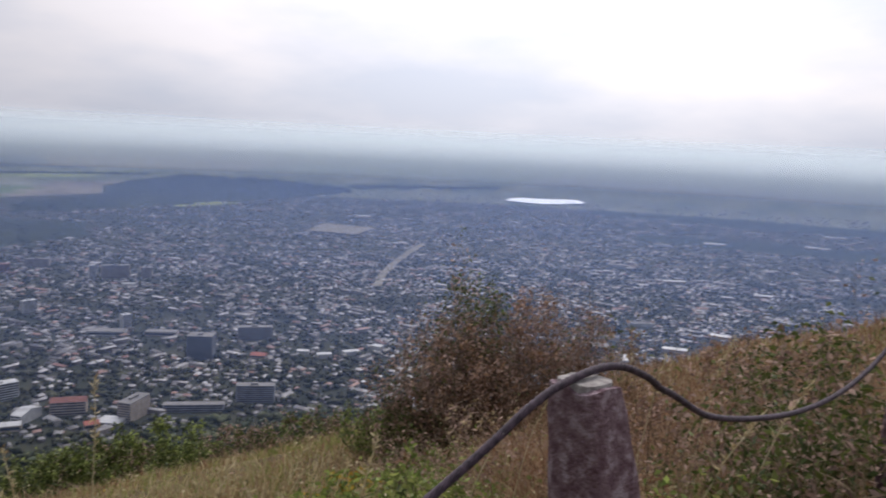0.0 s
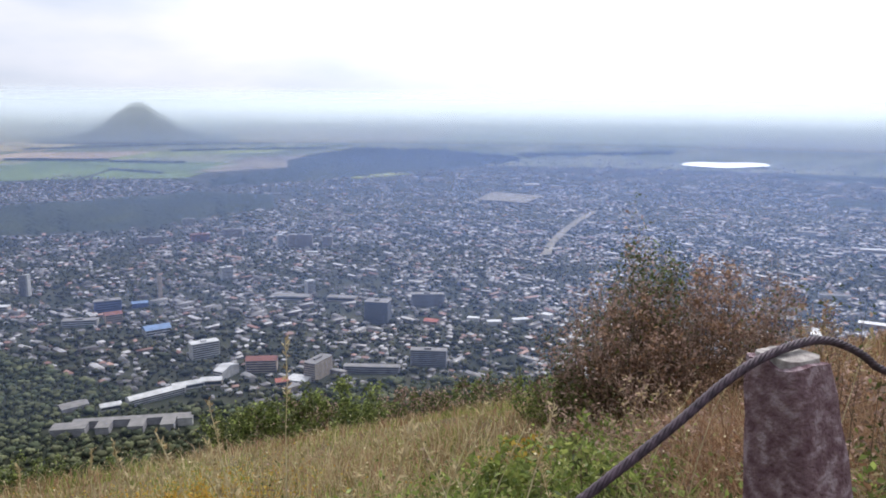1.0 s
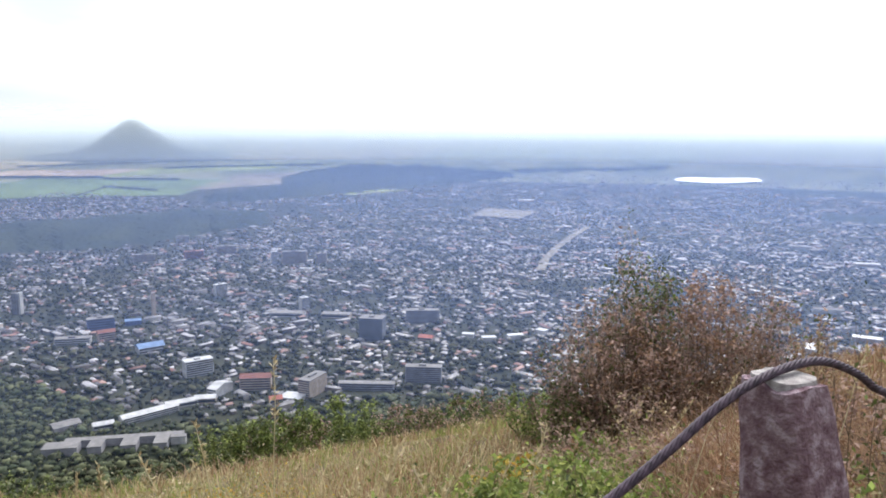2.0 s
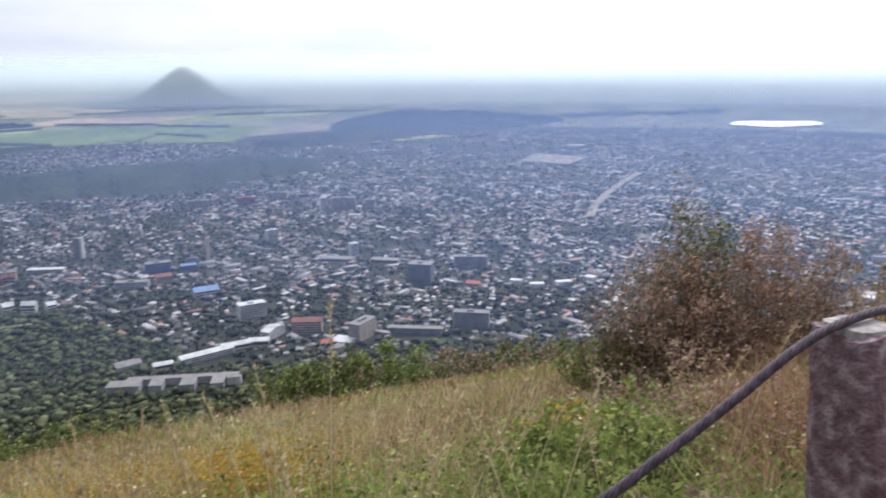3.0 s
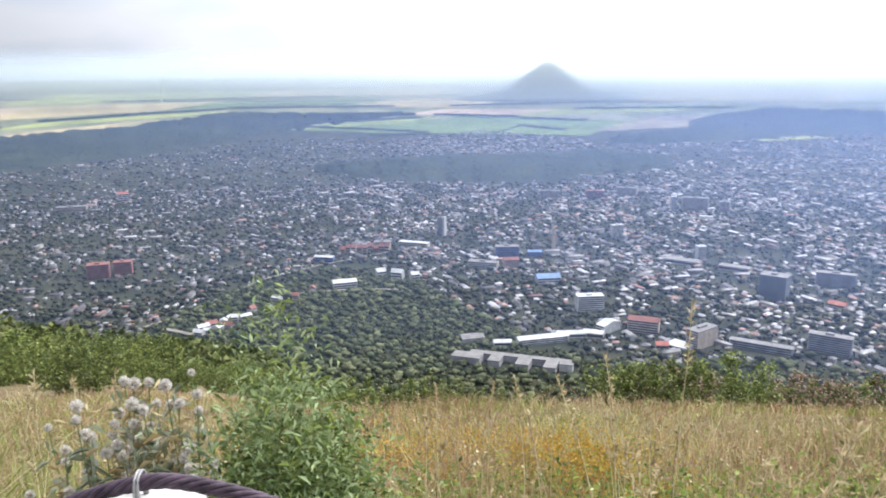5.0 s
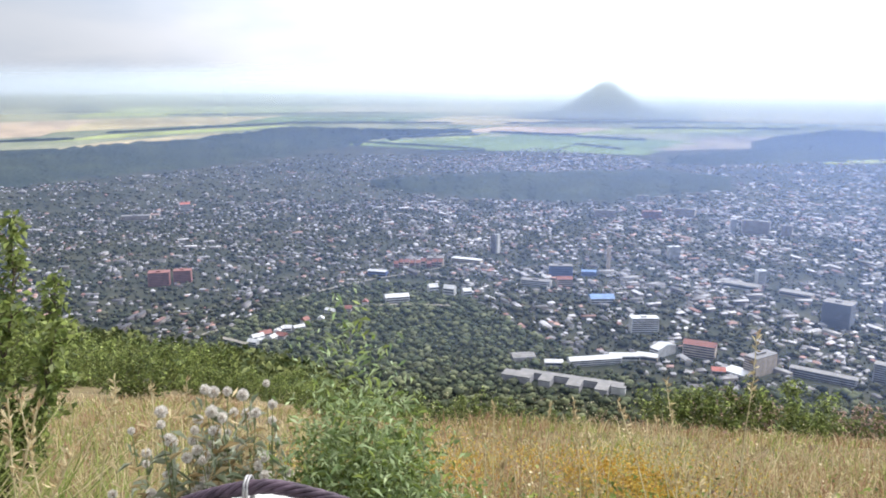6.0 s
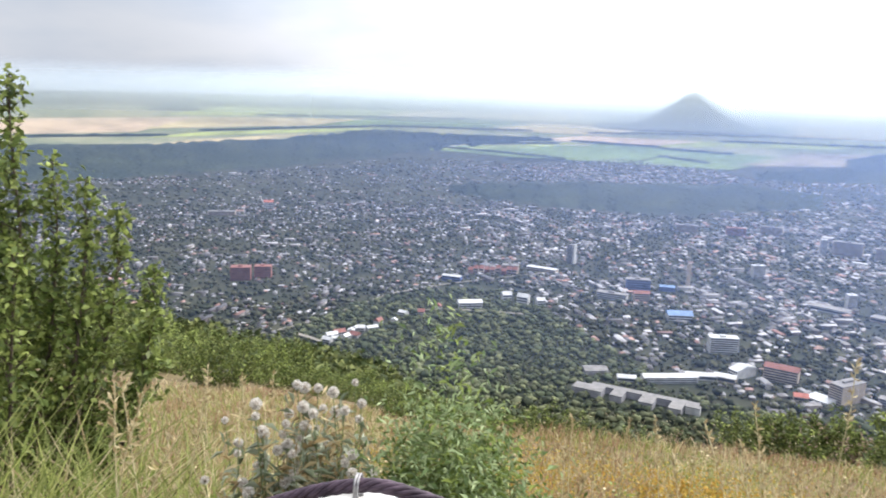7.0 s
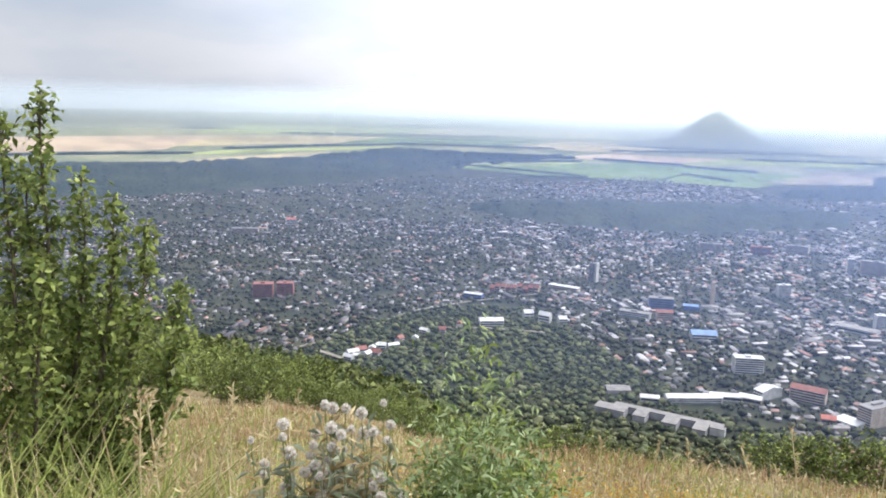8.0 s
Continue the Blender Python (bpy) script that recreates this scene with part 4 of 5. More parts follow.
rope = base("wire_rope", -0.76, 0.45, 0, "dark twisted steel wire rope slung over concrete posts", "rope")
ss = np.arange(-1.49, 3.61, 0.006)
cen = np.array([rope_point(s) for s in ss])
tan = np.gradient(cen, axis=0)
tan /= np.linalg.norm(tan, axis=1, keepdims=True)
u = np.cross(tan, (0, 0, 1.0))
u /= np.linalg.norm(u, axis=1, keepdims=True)
w = np.cross(u, tan)
arc = np.concatenate([[0], np.cumsum(np.linalg.norm(np.diff(cen, axis=0), axis=1))])
for k in range(6):
    q = 2 * np.pi * (arc / 0.085 + k / 6)
    line = cen + 0.0050 * (np.cos(q)[:, None] * u + np.sin(q)[:, None] * w) - np.array((-0.76, 0.45, 0))
    vv, ff = tube_arrays([[(p, 0.0031) for p in line]], 6)
    part("strand", raw_mesh("strand", vv, ff, M_WIRE, True), None, rope)


def fence_post(s, top, half_top, half_low, rz, paint, label, seed, strap=True, lean=0.0):
    p = FENCE_O + FENCE_D * s
    gzp = float(ground_z(p.x, p.y)) - 0.1
    ob = base("fence_post", p.x, p.y, gzp, label, "post", "posts of the rope fence", rz)
    h = top - gzp
    bm = bmesh.new()
    tip = Matrix.Rotation(-radians(rz), 3, "Z") @ Vector((0.956, -0.292, 0))
    rows, m = 26, 7
    rings = []
    for i in range(rows + 1):
        zz = h * i / rows
        d = max(0.0, h - zz)
        half = half_top + (half_low - half_top) * min(1, d / 0.28) + 0.02 * max(0, d - 0.28)
        if i == rows:
            half *= 0.93
        ring = []
        for e in range(4):
            for j in range(m):
                t = -1 + 2 * j / m
                x, y = [(t, -1), (1, t), (-t, 1), (-1, -t)][e]
                c = 1 - 0.10 * (abs(x) * abs(y)) ** 6
                v = Vector((x * half * c, y * half * c, zz))
                nz = noise.noise(v * 22 + Vector((seed, 0, 0)))
                ring.append(bm.verts.new((v.x * (1 + 0.05 * nz), v.y * (1 + 0.05 * nz), zz - (0.018 * max(0, noise.noise(v * 30 + Vector((0, seed, 0))) + 0.1) if i == rows else 0))))
        rings.append(ring)
    n = 4 * m
    for i in range(rows):
        for j in range(n):
            bm.faces.new((rings[i][j], rings[i][(j + 1) % n], rings[i + 1][(j + 1) % n], rings[i + 1][j]))
    for v in bm.verts:
        v.co += tip * lean * (h - v.co.z)
    mid = bm.verts.new((0, 0, h + 0.004))
    for j in range(n):
        bm.faces.new((rings[-1][j], rings[-1][(j + 1) % n], mid))
    part("shaft", bm, paint, ob)
    if paint is M_STONE:
        bm = bmesh.new()
        low, high = [], []
        for j in range(18):
            a = 2 * math.pi * j / 18
            k = half_top * 0.78 * min(1.0 / max(abs(math.cos(a)), abs(math.sin(a))), 1.25) * (1 + 0.16 * noise.noise((math.cos(a) * 3, math.sin(a) * 3, seed)))
            low.append(bm.verts.new((k * math.cos(a), k * math.sin(a), h - 0.012)))
            high.append(bm.verts.new((k * 0.93 * math.cos(a), k * 0.93 * math.sin(a), h + 0.006 + 0.006 * noise.noise((a * 2, seed, 0)))))
        for j in range(18):
            bm.faces.new((low[j], low[(j + 1) % 18], high[(j + 1) % 18], high[j]))
        bm.faces.new(high)
        part("chipped_top", bm, M_CHIP, ob, "pale broken concrete top")
    if not strap:
        return ob
    # strap that holds the rope
    c = rope_point(s) - np.array((p.x, p.y, gzp))
    rot = Matrix.Rotation(-radians(rz), 3, "Z")
    d3 = rot @ FENCE_D
    side = Vector((-d3.y, d3.x, 0))
    cl = rot @ Vector(c)
    pts = [(np.array(cl + side * (0.0122 * math.cos(a)) + Vector((0, 0, 0.0122 * math.sin(a)))), 0.0016) for a in np.linspace(0, math.pi, 9)]
    pts = [(np.array(cl + side * 0.0122 + Vector((0, 0, -0.03))), 0.0016)] + pts + [(np.array(cl - side * 0.0122 + Vector((0, 0, -0.03))), 0.0016)]
    vv, ff = tube_arrays([[(q + np.array(d3) * o, r) for q, r in pts] for o in (-0.0016, 0.0016)], 6)
    part("strap", raw_mesh("strap", vv, ff, M_STRAP, True), None, ob, "bright metal strap over the rope")
    return ob


fence_post(1.465, 1.122, 0.055, 0.072, 38, M_STONE, "purplish weathered concrete post with a chipped pale top", 1.0, False, 0.15)
fence_post(-0.006, 1.098, 0.055, 0.060, 38, M_PAINT, "concrete post with chipped white paint under the rope", 5.0)
fence_post(3.58, 1.105, 0.060, 0.085, 38, M_STONE, "weathered concrete post at the fence's far end", 9.0, False)
fence_post(-1.46, 1.105, 0.060, 0.085, 38, M_PAINT, "white painted concrete post at the path", 3.0, False)


# ================= plants =================
def branchy(h, w, stems, twigs, spread=1.0, bend=0.25, up=0.75, start=0.25, seed=0, r0=0.008, tw=1.0, fuzz=0.012, ragged=0.18, dome=0.35):
    """Stems that fan out from one root with side twigs; returns the stem paths and points along the twigs for leaves."""
    rr = np.random.default_rng(seed)
    paths, pts, wt = [], [], []
    for i in range(stems):
        a = 2 * np.pi * (i + rr.uniform(-0.4, 0.4)) / stems
        out = w / 2 * spread * rr.uniform(0.25, 1.0)
        hh = h * (1 - dome * (out / (w / 2 + 1e-6)) ** 1.5) * rr.uniform(1 - ragged, 1.03)
        tip = np.array((math.cos(a) * out, math.sin(a) * out, hh))
        k = np.linspace(0, 1, 7)[:, None]
        line = k * tip + np.sin(k * np.pi) * np.array((math.cos(a), math.sin(a), 0)) * out * bend + rr.normal(0, 0.012 * h, (7, 3)) * k
        paths.append([(p, r0 * (1 - 0.85 * j / 6)) for j, p in enumerate(line)])
        for j in range(twigs):
            q = rr.uniform(start, 0.98)
            f = q * 6
            i0 = min(int(f), 5)
            p0 = line[i0] + (line[i0 + 1] - line[i0]) * (f - i0)
            d = rr.normal(size=3)
            d[2] = abs(d[2]) * up + 0.2
            d /= np.linalg.norm(d)
            L = h * tw * rr.uniform(0.08, 0.22) * (1.15 - q)
            L = max(L, 0.03 * h)
            p1 = p0 + d * L
            paths.append([(p0, r0 * 0.35), ((p0 + p1) / 2 + rr.normal(0, 0.06 * L, 3), r0 * 0.25), (p1, r0 * 0.1)])
            for _ in range(5):
                pts.append(p0 + (p1 - p0) * rr.uniform(0.15, 1.05) + rr.normal(0, fuzz * h, 3))
        for q in np.linspace(start, 1, 10):
            f = q * 6
            i0 = min(int(f), 5)
            pts.append(line[i0] + (line[i0 + 1] - line[i0]) * (f - i0) + rr.normal(0, 0.008 * h, 3))
    return paths, np.array(pts)


def shrub(name, x, y, h, w, label, category, leaf, leaves, leaf_size, stems=9, twigs=12, bark=None, second=None, second_share=0.0, seed=0, lw=0.45, up=0.3, spread=1.0, r0=0.008, start=0.25, group="", z=None, turn=0.0, bend=0.25, upt=0.75, tw=1.0, fuzz=0.012, ragged=0.18, dome=0.35):
    z = float(ground_z(x, y)) - 0.05 if z is None else z
    ob = base(name, x, y, z, label, category, group, turn)
    paths, pts = branchy(h, w, stems, twigs, spread, seed=seed, r0=r0, start=start, bend=bend, up=upt, tw=tw, fuzz=fuzz, ragged=ragged, dome=dome)
    vv, ff = tube_arrays(paths, 4)
    part("branchwork", raw_mesh("branchwork", vv, ff, bark or M_BARK, True), None, ob)
    idx = rng.integers(0, len(pts), leaves)
    P = pts[idx] + rng.normal(0, 0.02 * h, (leaves, 3))
    P[:, 2] = np.maximum(P[:, 2], 0.03)
    cut = int(leaves * (1 - second_share))
    vv, ff = leaf_arrays(P[:cut], leaf_size, up, lw)
    part("foliage", raw_mesh("foliage", vv, ff, leaf), None, ob)
    if second:
        vv, ff = leaf_arrays(P[cut:], leaf_size, up, lw)
        part("mixed_foliage", raw_mesh("mixed_foliage", vv, ff, second), None, ob)
    return ob


# the big withered bush and its neighbours
for az, r, h, w, lab, leaf, sec, share, n, sd, st in [
        (7.0, 8.4, 2.55, 0.75, "upright dark green bush top among brown twigs", M_LEAF_DARK, M_LEAF_BROWN, 0.35, 3400, 13, 11),
        (9.0, 8.5, 2.50, 0.5, "slim dark green shoots rising from the brown bush", M_LEAF_DARK, M_LEAF, 0.2, 1700, 43, 7),
        (5.2, 8.2, 1.85, 1.15, "large withered brown bush with bare twigs", M_LEAF_BROWN, M_LEAF_DARK, 0.2, 4300, 3, 22),
        (8.4, 7.9, 1.65, 1.2, "rusty brown withered bush full of dead twigs", M_LEAF_BROWN, M_RUST, 0.35, 4300, 4, 22),
        (12.2, 8.3, 1.72, 1.2, "reddish withered bush with thin crown", M_LEAF_BROWN, M_RUST, 0.4, 3400, 5, 20),
        (15.4, 8.5, 1.78, 0.7, "brown bush with a tufted tip", M_LEAF_BROWN, M_LEAF_DARK, 0.25, 1900, 45, 10),
        (2.6, 8.0, 1.05, 0.9, "dark low bush beside the brown one", M_LEAF_DARK, M_LEAF_BROWN, 0.4, 2200, 6, 14),
        (0.2, 8.6, 0.8, 0.9, "low green bush at the foot of the brown one", M_LEAF, M_LEAF_DARK, 0.5, 1500, 46, 12),
        (18.5, 9.2, 1.1, 1.2, "dry reddish scrub on the ridge", M_RUST, M_STRAW, 0.4, 1600, 7, 14),
        (21.0, 6.6, 0.95, 1.1, "tall rusty weeds on the ridge", M_RUST, M_LEAF_BROWN, 0.5, 1700, 47, 16),
        (24.5, 5.4, 0.95, 1.0, "reddish dead weeds thick with seed", M_LEAF_BROWN, M_RUST, 0.5, 1700, 48, 16),
        (17.0, 4.6, 0.72, 0.8, "tangled rusty weeds behind the post", M_RUST, M_LEAF_BROWN, 0.5, 1400, 49, 14),
        (27.5, 4.4, 1.0, 0.9, "dark reddish weeds under the rope", M_LEAF_BROWN, M_LEAF_DARK, 0.4, 1800, 50, 16),
        (31.0, 4.8, 1.45, 0.9, "dark green bush with thin tips on the ridge", M_LEAF_DARK, M_LEAF_BROWN, 0.3, 2200, 51, 14),
        (33.5, 3.6, 1.35, 1.0, "dark green bush beside the rope", M_LEAF_DARK, M_LEAF_BROWN, 0.3, 3400, 8, 18),
        (37.0, 2.9, 1.25, 0.8, "dark shaded bush beside the rope", M_LEAF_DARK, M_LEAF_BROWN, 0.3, 2600, 9, 16),
        (29.0, 6.5, 1.0, 1.4, "rusty dry scrub on the ridge", M_LEAF_BROWN, M_RUST, 0.4, 2600, 10, 18),
        (-0.6, 3.1, 1.02, 0.55, "bright yellow-green leafy weed clump", M_GREEN, M_LEAF, 0.4, 1500, 11, 12),
        (0.6, 4.2, 0.85, 0.9, "bright green leafy weed clump", M_GREEN, M_LEAF, 0.5, 1900, 12, 16),
        (4.5, 3.4, 0.95, 0.5, "dark green weed stalks by the fence post", M_LEAF_DARK, M_GREEN, 0.4, 900, 14, 9),
        (9.0, 2.7, 0.85, 0.6, "tangled green and brown weeds at the post", M_GREEN, M_LEAF_BROWN, 0.5, 1500, 16, 12),
        (12.0, 2.3, 0.75, 0.5, "reddish dried weeds behind the post", M_RUST, M_LEAF_BROWN, 0.5, 1100, 17, 12),
        (24.0, 2.6, 0.85, 0.6, "green weeds mixed with dry stems", M_LEAF, M_RUST, 0.4, 1500, 18, 12),
        (28.0, 2.9, 0.9, 0.6, "dark green weeds below the rope", M_LEAF_DARK, M_GREEN, 0.4, 1500, 19, 12),
        (20.5, 3.4, 0.8, 0.7, "dry rusty weeds below the rope", M_RUST, M_STRAW, 0.4, 1500, 20, 12),
        (-8.0, 3.0, 0.6, 0.5, "low grey-green herb in dry grass", M_LEAF_GREY, M_GREEN, 0.5, 700, 21, 8),
        (-21.0, 3.3, 0.62, 0.35, "grey dried herb with seed clusters", M_LEAF_GREY, M_RUST, 0.4, 500, 22, 8),
        (-33.0, 3.0, 0.55, 0.5, "low green herb near the fence", M_GREEN, M_LEAF, 0.5, 800, 23, 8),
        (-40.5, 2.5, 0.62, 0.4, "grey-green herb with small flowers", M_LEAF_GREY, M_FLUFF, 0.2, 600, 24, 8),
        (-27.5, 2.6, 0.6, 0.5, "green leafy herb near the fence", M_LEAF, M_GREEN, 0.5, 900, 25, 9),
        (-14.0, 2.7, 0.62, 0.5, "green leafy herb near the fence", M_LEAF, M_GREEN, 0.5, 900, 26, 9),
        (-70.0, 2.0, 0.75, 0.5, "pale broad-leaved weed below the tree", M_LEAF_PALE, M_LEAF, 0.4, 1200, 27, 9),
        (-75.0, 2.2, 0.85, 0.6, "pale green weed below the tree", M_LEAF_PALE, M_GREEN, 0.5, 1400, 28, 10),
        (-67.0, 2.2, 0.62, 0.4, "reddish dried dock by the thistles", M_RUST, M_LEAF_GREY, 0.4, 700, 29, 8),
        (-64.0, 2.1, 0.7, 0.4, "grey dried herb beside the thistles", M_LEAF_GREY, M_STRAW, 0.4, 800, 30, 8),
        (-3.8, 4.6, 0.7, 0.6, "low green herb in the dry grass", M_GREEN, M_LEAF, 0.4, 800, 15, 9)]:
    x, y = polar(az, r)
    made_bush = shrub("bush" if h > 1.0 and r > 3.2 else "weed_clump", x, y, h, w, lab, "bush", leaf, n, (0.050 if r > 5 else 0.045), stems=st, twigs=18, upt=0.25, tw=1.9, fuzz=0.022, bend=0.5, second=sec, second_share=share, seed=sd, bark=M_STEM, start=0.12, spread=1.05, ragged=0.4)
    if r > 7 and leaf in (M_LEAF_BROWN, M_RUST):
        tw_paths, _ = branchy(h * 1.04, w * 1.12, 16, 11, bend=0.5, up=0.3, start=0.3, seed=sd + 200, r0=0.0065, tw=2.4)
        vv, ff = tube_arrays(tw_paths, 3)
        part("twigwork", raw_mesh("twigwork", vv, ff, M_TWIG, True), None, made_bush, "pale dead twigs")

# lush low weeds in front of the withered bush
for i, (az, r, h, w, leaf, sec, lab) in enumerate([
        (-2.6, 4.1, 0.62, 0.75, M_GREEN, M_LEAF, "bright yellow-green leafy weeds"), (0.8, 3.9, 0.70, 0.7, M_GREEN, M_LEAF, "bright green leafy weed clump"), (3.6, 4.4, 0.72, 0.7, M_LEAF, M_GREEN, "fresh green weeds before the bush"),
        (6.2, 3.7, 0.62, 0.6, M_LEAF_DARK, M_LEAF, "dark leafy weeds near the post"), (-5.2, 4.9, 0.5, 0.7, M_GREEN, M_STRAW, "low green weeds in dry grass"), (2.0, 3.1, 0.55, 0.5, M_LEAF, M_LEAF_DARK, "leafy green weeds below the rope"),
        (9.5, 4.3, 0.60, 0.6, M_LEAF, M_LEAF_BROWN, "green weeds with withered leaves"), (5.0, 5.6, 0.6, 0.9, M_LEAF, M_RUST, "green and rusty weeds before the bush"), (-1.0, 5.6, 0.62, 0.8, M_LEAF, M_GOLD, "green weeds with a few yellow flowers"),
        (13.0, 3.3, 0.55, 0.5, M_LEAF_DARK, M_LEAF, "dark green weeds behind the post"), (22.0, 3.2, 0.6, 0.6, M_LEAF_DARK, M_RUST, "dark weeds with rusty tips"), (-24.0, 2.9, 0.5, 0.45, M_LEAF_GREY, M_LEAF, "grey-green mugwort by the fence"),
        (-36.5, 2.5, 0.5, 0.5, M_LEAF, M_LEAF_GREY, "green mugwort by the fence"), (-30.5, 2.3, 0.45, 0.4, M_LEAF_GREY, M_LEAF_PALE, "silvery herb by the fence"), (-18.0, 3.1, 0.5, 0.5, M_GREEN, M_LEAF, "low green weed among grass")]):
    x, y = polar(az, r)
    shrub("weed_clump", x, y, h, w, lab + ("" if len(lab.split()) > 3 else " in grass"), "weed", leaf, int(1100 * w / 0.6), 0.062, stems=16, twigs=9, second=sec, second_share=0.35, seed=300 + i, bark=M_STEM_GREEN, lw=0.5, up=0.5, r0=0.004, start=0.1, upt=0.5, tw=1.4, fuzz=0.03, ragged=0.4)
# dry tangles between the weeds and the withered bush
for i, (az, r, h, w, sec) in enumerate([(6.4, 5.3, 0.85, 0.8, M_LEAF), (10.4, 5.0, 0.85, 0.7, M_RUST), (13.8, 5.4, 0.85, 0.8, M_STRAW), (2.8, 6.0, 0.75, 0.8, M_LEAF_DARK), (8.6, 6.2, 0.85, 0.9, M_STRAW)]):
    x, y = polar(az, r)
    shrub("dry_tangle", x, y, h, w, "pale tangle of dead stems and withered leaves", "weed", M_LEAF_BROWN, 900, 0.042, stems=20, twigs=12, second=sec, second_share=0.4, seed=440 + i, bark=M_TWIG, up=0.5, r0=0.005, start=0.2, upt=0.4, tw=1.6, fuzz=0.02, ragged=0.45)
for i, (az, r, h, w, leaf, sec, lab) in enumerate([
        (-77.0, 2.5, 0.95, 0.6, M_LEAF_PALE, M_GREEN, "pale broad-leaved weeds under the young tree"), (-73.5, 2.3, 0.85, 0.55, M_GREEN, M_STRAW, "yellow-green weeds under the young tree"), (-70.0, 2.4, 0.78, 0.5, M_LEAF_PALE, M_STRAW, "pale weeds with dry leaves by the tree"),
        (-66.5, 2.5, 0.70, 0.5, M_GREEN, M_RUST, "green and rusty weeds by the thistles"), (-79.5, 2.1, 0.95, 0.5, M_GREEN, M_LEAF_PALE, "bright green weeds at the path"), (-75.0, 1.9, 0.82, 0.45, M_LEAF_PALE, M_LEAF, "pale leafy weeds at the path"),
        (-63.0, 2.3, 0.72, 0.4, M_LEAF_GREY, M_RUST, "grey dried weeds beside the thistles"), (-71.5, 1.9, 0.70, 0.4, M_LEAF_GREY, M_GREEN, "grey-green thistle leaves at the path"), (-46.0, 2.2, 0.6, 0.45, M_LEAF, M_LEAF_GREY, "green herbs below the mealy weed"), (-67.5, 3.0, 0.62, 0.6, M_RUST, M_GREEN, "rusty dock and green leaves in the grass"), (-62.0, 3.0, 0.55, 0.6, M_RUST, M_STRAW, "rusty dead weeds in the grass"), (-64.5, 2.0, 0.70, 0.4, M_LEAF_PALE, M_LEAF_GREY, "pale thistle leaves by the fence"), (-68.5, 1.95, 0.72, 0.4, M_LEAF_PALE, M_RUST, "pale leaves with rusty edges by the fence")]):
    x, y = polar(az, r)
    shrub("weed_clump", x, y, h, w, lab, "weed", leaf, int(1500 * w / 0.5), 0.05, stems=16, twigs=9, second=sec, second_share=0.35, seed=400 + i, bark=M_STEM_GREEN, lw=0.34, up=0.6, r0=0.004, start=0.15, upt=0.6, tw=1.3, fuzz=0.025, ragged=0.4)
# golden bushy herbs
for i, (az, r, h, w) in enumerate([(-40.6, 6.0, 0.42, 0.9), (-43.5, 6.4, 0.36, 0.7), (-27.4, 5.6, 0.42, 0.9), (-24.6, 5.4, 0.40, 0.7), (-29.8, 6.2, 0.34, 0.7), (-21.6, 4.9, 0.34, 0.5), (-37.6, 5.2, 0.30, 0.6), (-50.5, 5.0, 0.34, 0.7), (-25.0, 4.3, 0.32, 0.5)]):
    x, y = polar(az, r)
    shrub("golden_herb", x, y, h, w, "low bushy herb covered in golden yellow blossom", "flower", M_GOLD, int(1500 * w), 0.032, stems=22, twigs=8, second=M_GREEN, second_share=0.25, seed=340 + i, bark=M_STEM_GREEN, lw=0.7, up=0.8, r0=0.003, start=0.45, upt=0.9, fuzz=0.05, ragged=0.3, group="golden herbs in the meadow")

# hedge at the crest: a few grown shapes, set out one by one
hedge_kinds = []
for k, (leaf, sec, lab) in enumerate([(M_LEAF_DARK, M_LEAF_TREE, "dense green bush at the edge of the slope"), (M_LEAF_TREE, M_LEAF_DARK, "fresh green bush at the edge of the slope"), (M_LEAF_DARK, M_LEAF_BROWN, "dark bush with brown leaves at the slope's edge"), (M_LEAF_BROWN, M_LEAF_DARK, "withered brown bush at the slope's edge")]):
    hedge_kinds.append((leaf, sec, lab, k))
r4 = random.Random(21)
made = {}
spots = []
for i in range(30):
    az = -50 + 48.5 * (i + r4.uniform(0, 0.6)) / 30
    kind = r4.choice([0, 1, 1, 0]) if az < -30 else r4.choice([0, 1, 2, 3, 0])
    spots.append((az, r4.uniform(13.5, 16.0), kind, r4.uniform(0.6, 1.15) * (0.95 if az > -24 else 0.55 if az > -37 else 0.7)))
for i in range(34):
    az = -92 + 46 * (i + r4.uniform(0, 0.9)) / 34
    spots.append((az, r4.uniform(17.5, 33), r4.choice([0, 1, 1, 0, 1]), r4.uniform(0.8, 1.2) * (0.8 if az > -58 else 1.15)))
for i in range(44):
    az = -92 + 46 * (i + r4.uniform(0, 0.9)) / 44
    spots.append((az, r4.uniform(32, 64), r4.choice([0, 1, 1, 0, 1]), r4.uniform(1.2, 1.9) * (0.85 if az > -58 else 1.1)))
for az, r, kind, sc in spots:
    x, y = polar(az, r)
    leaf, sec, lab, sd = hedge_kinds[kind]
    m = pose(x, y, float(ground_z(x, y)) - 0.1, 0, 0, r4.uniform(0, 360))
    if kind not in made:
        made[kind] = shrub("hedge_bush", x, y, 1.35, 1.9, lab, "bush", leaf, 2300, 0.09, tw=1.5, fuzz=0.03, upt=0.4, stems=14, twigs=12, second=sec, second_share=0.35, seed=40 + kind, start=0.1, spread=1.05, group="bushes along the crest")
        made[kind].scale = (sc, sc, sc)
    else:
        c = copy_thing(made[kind], m)
        c.scale = (sc, sc, sc)

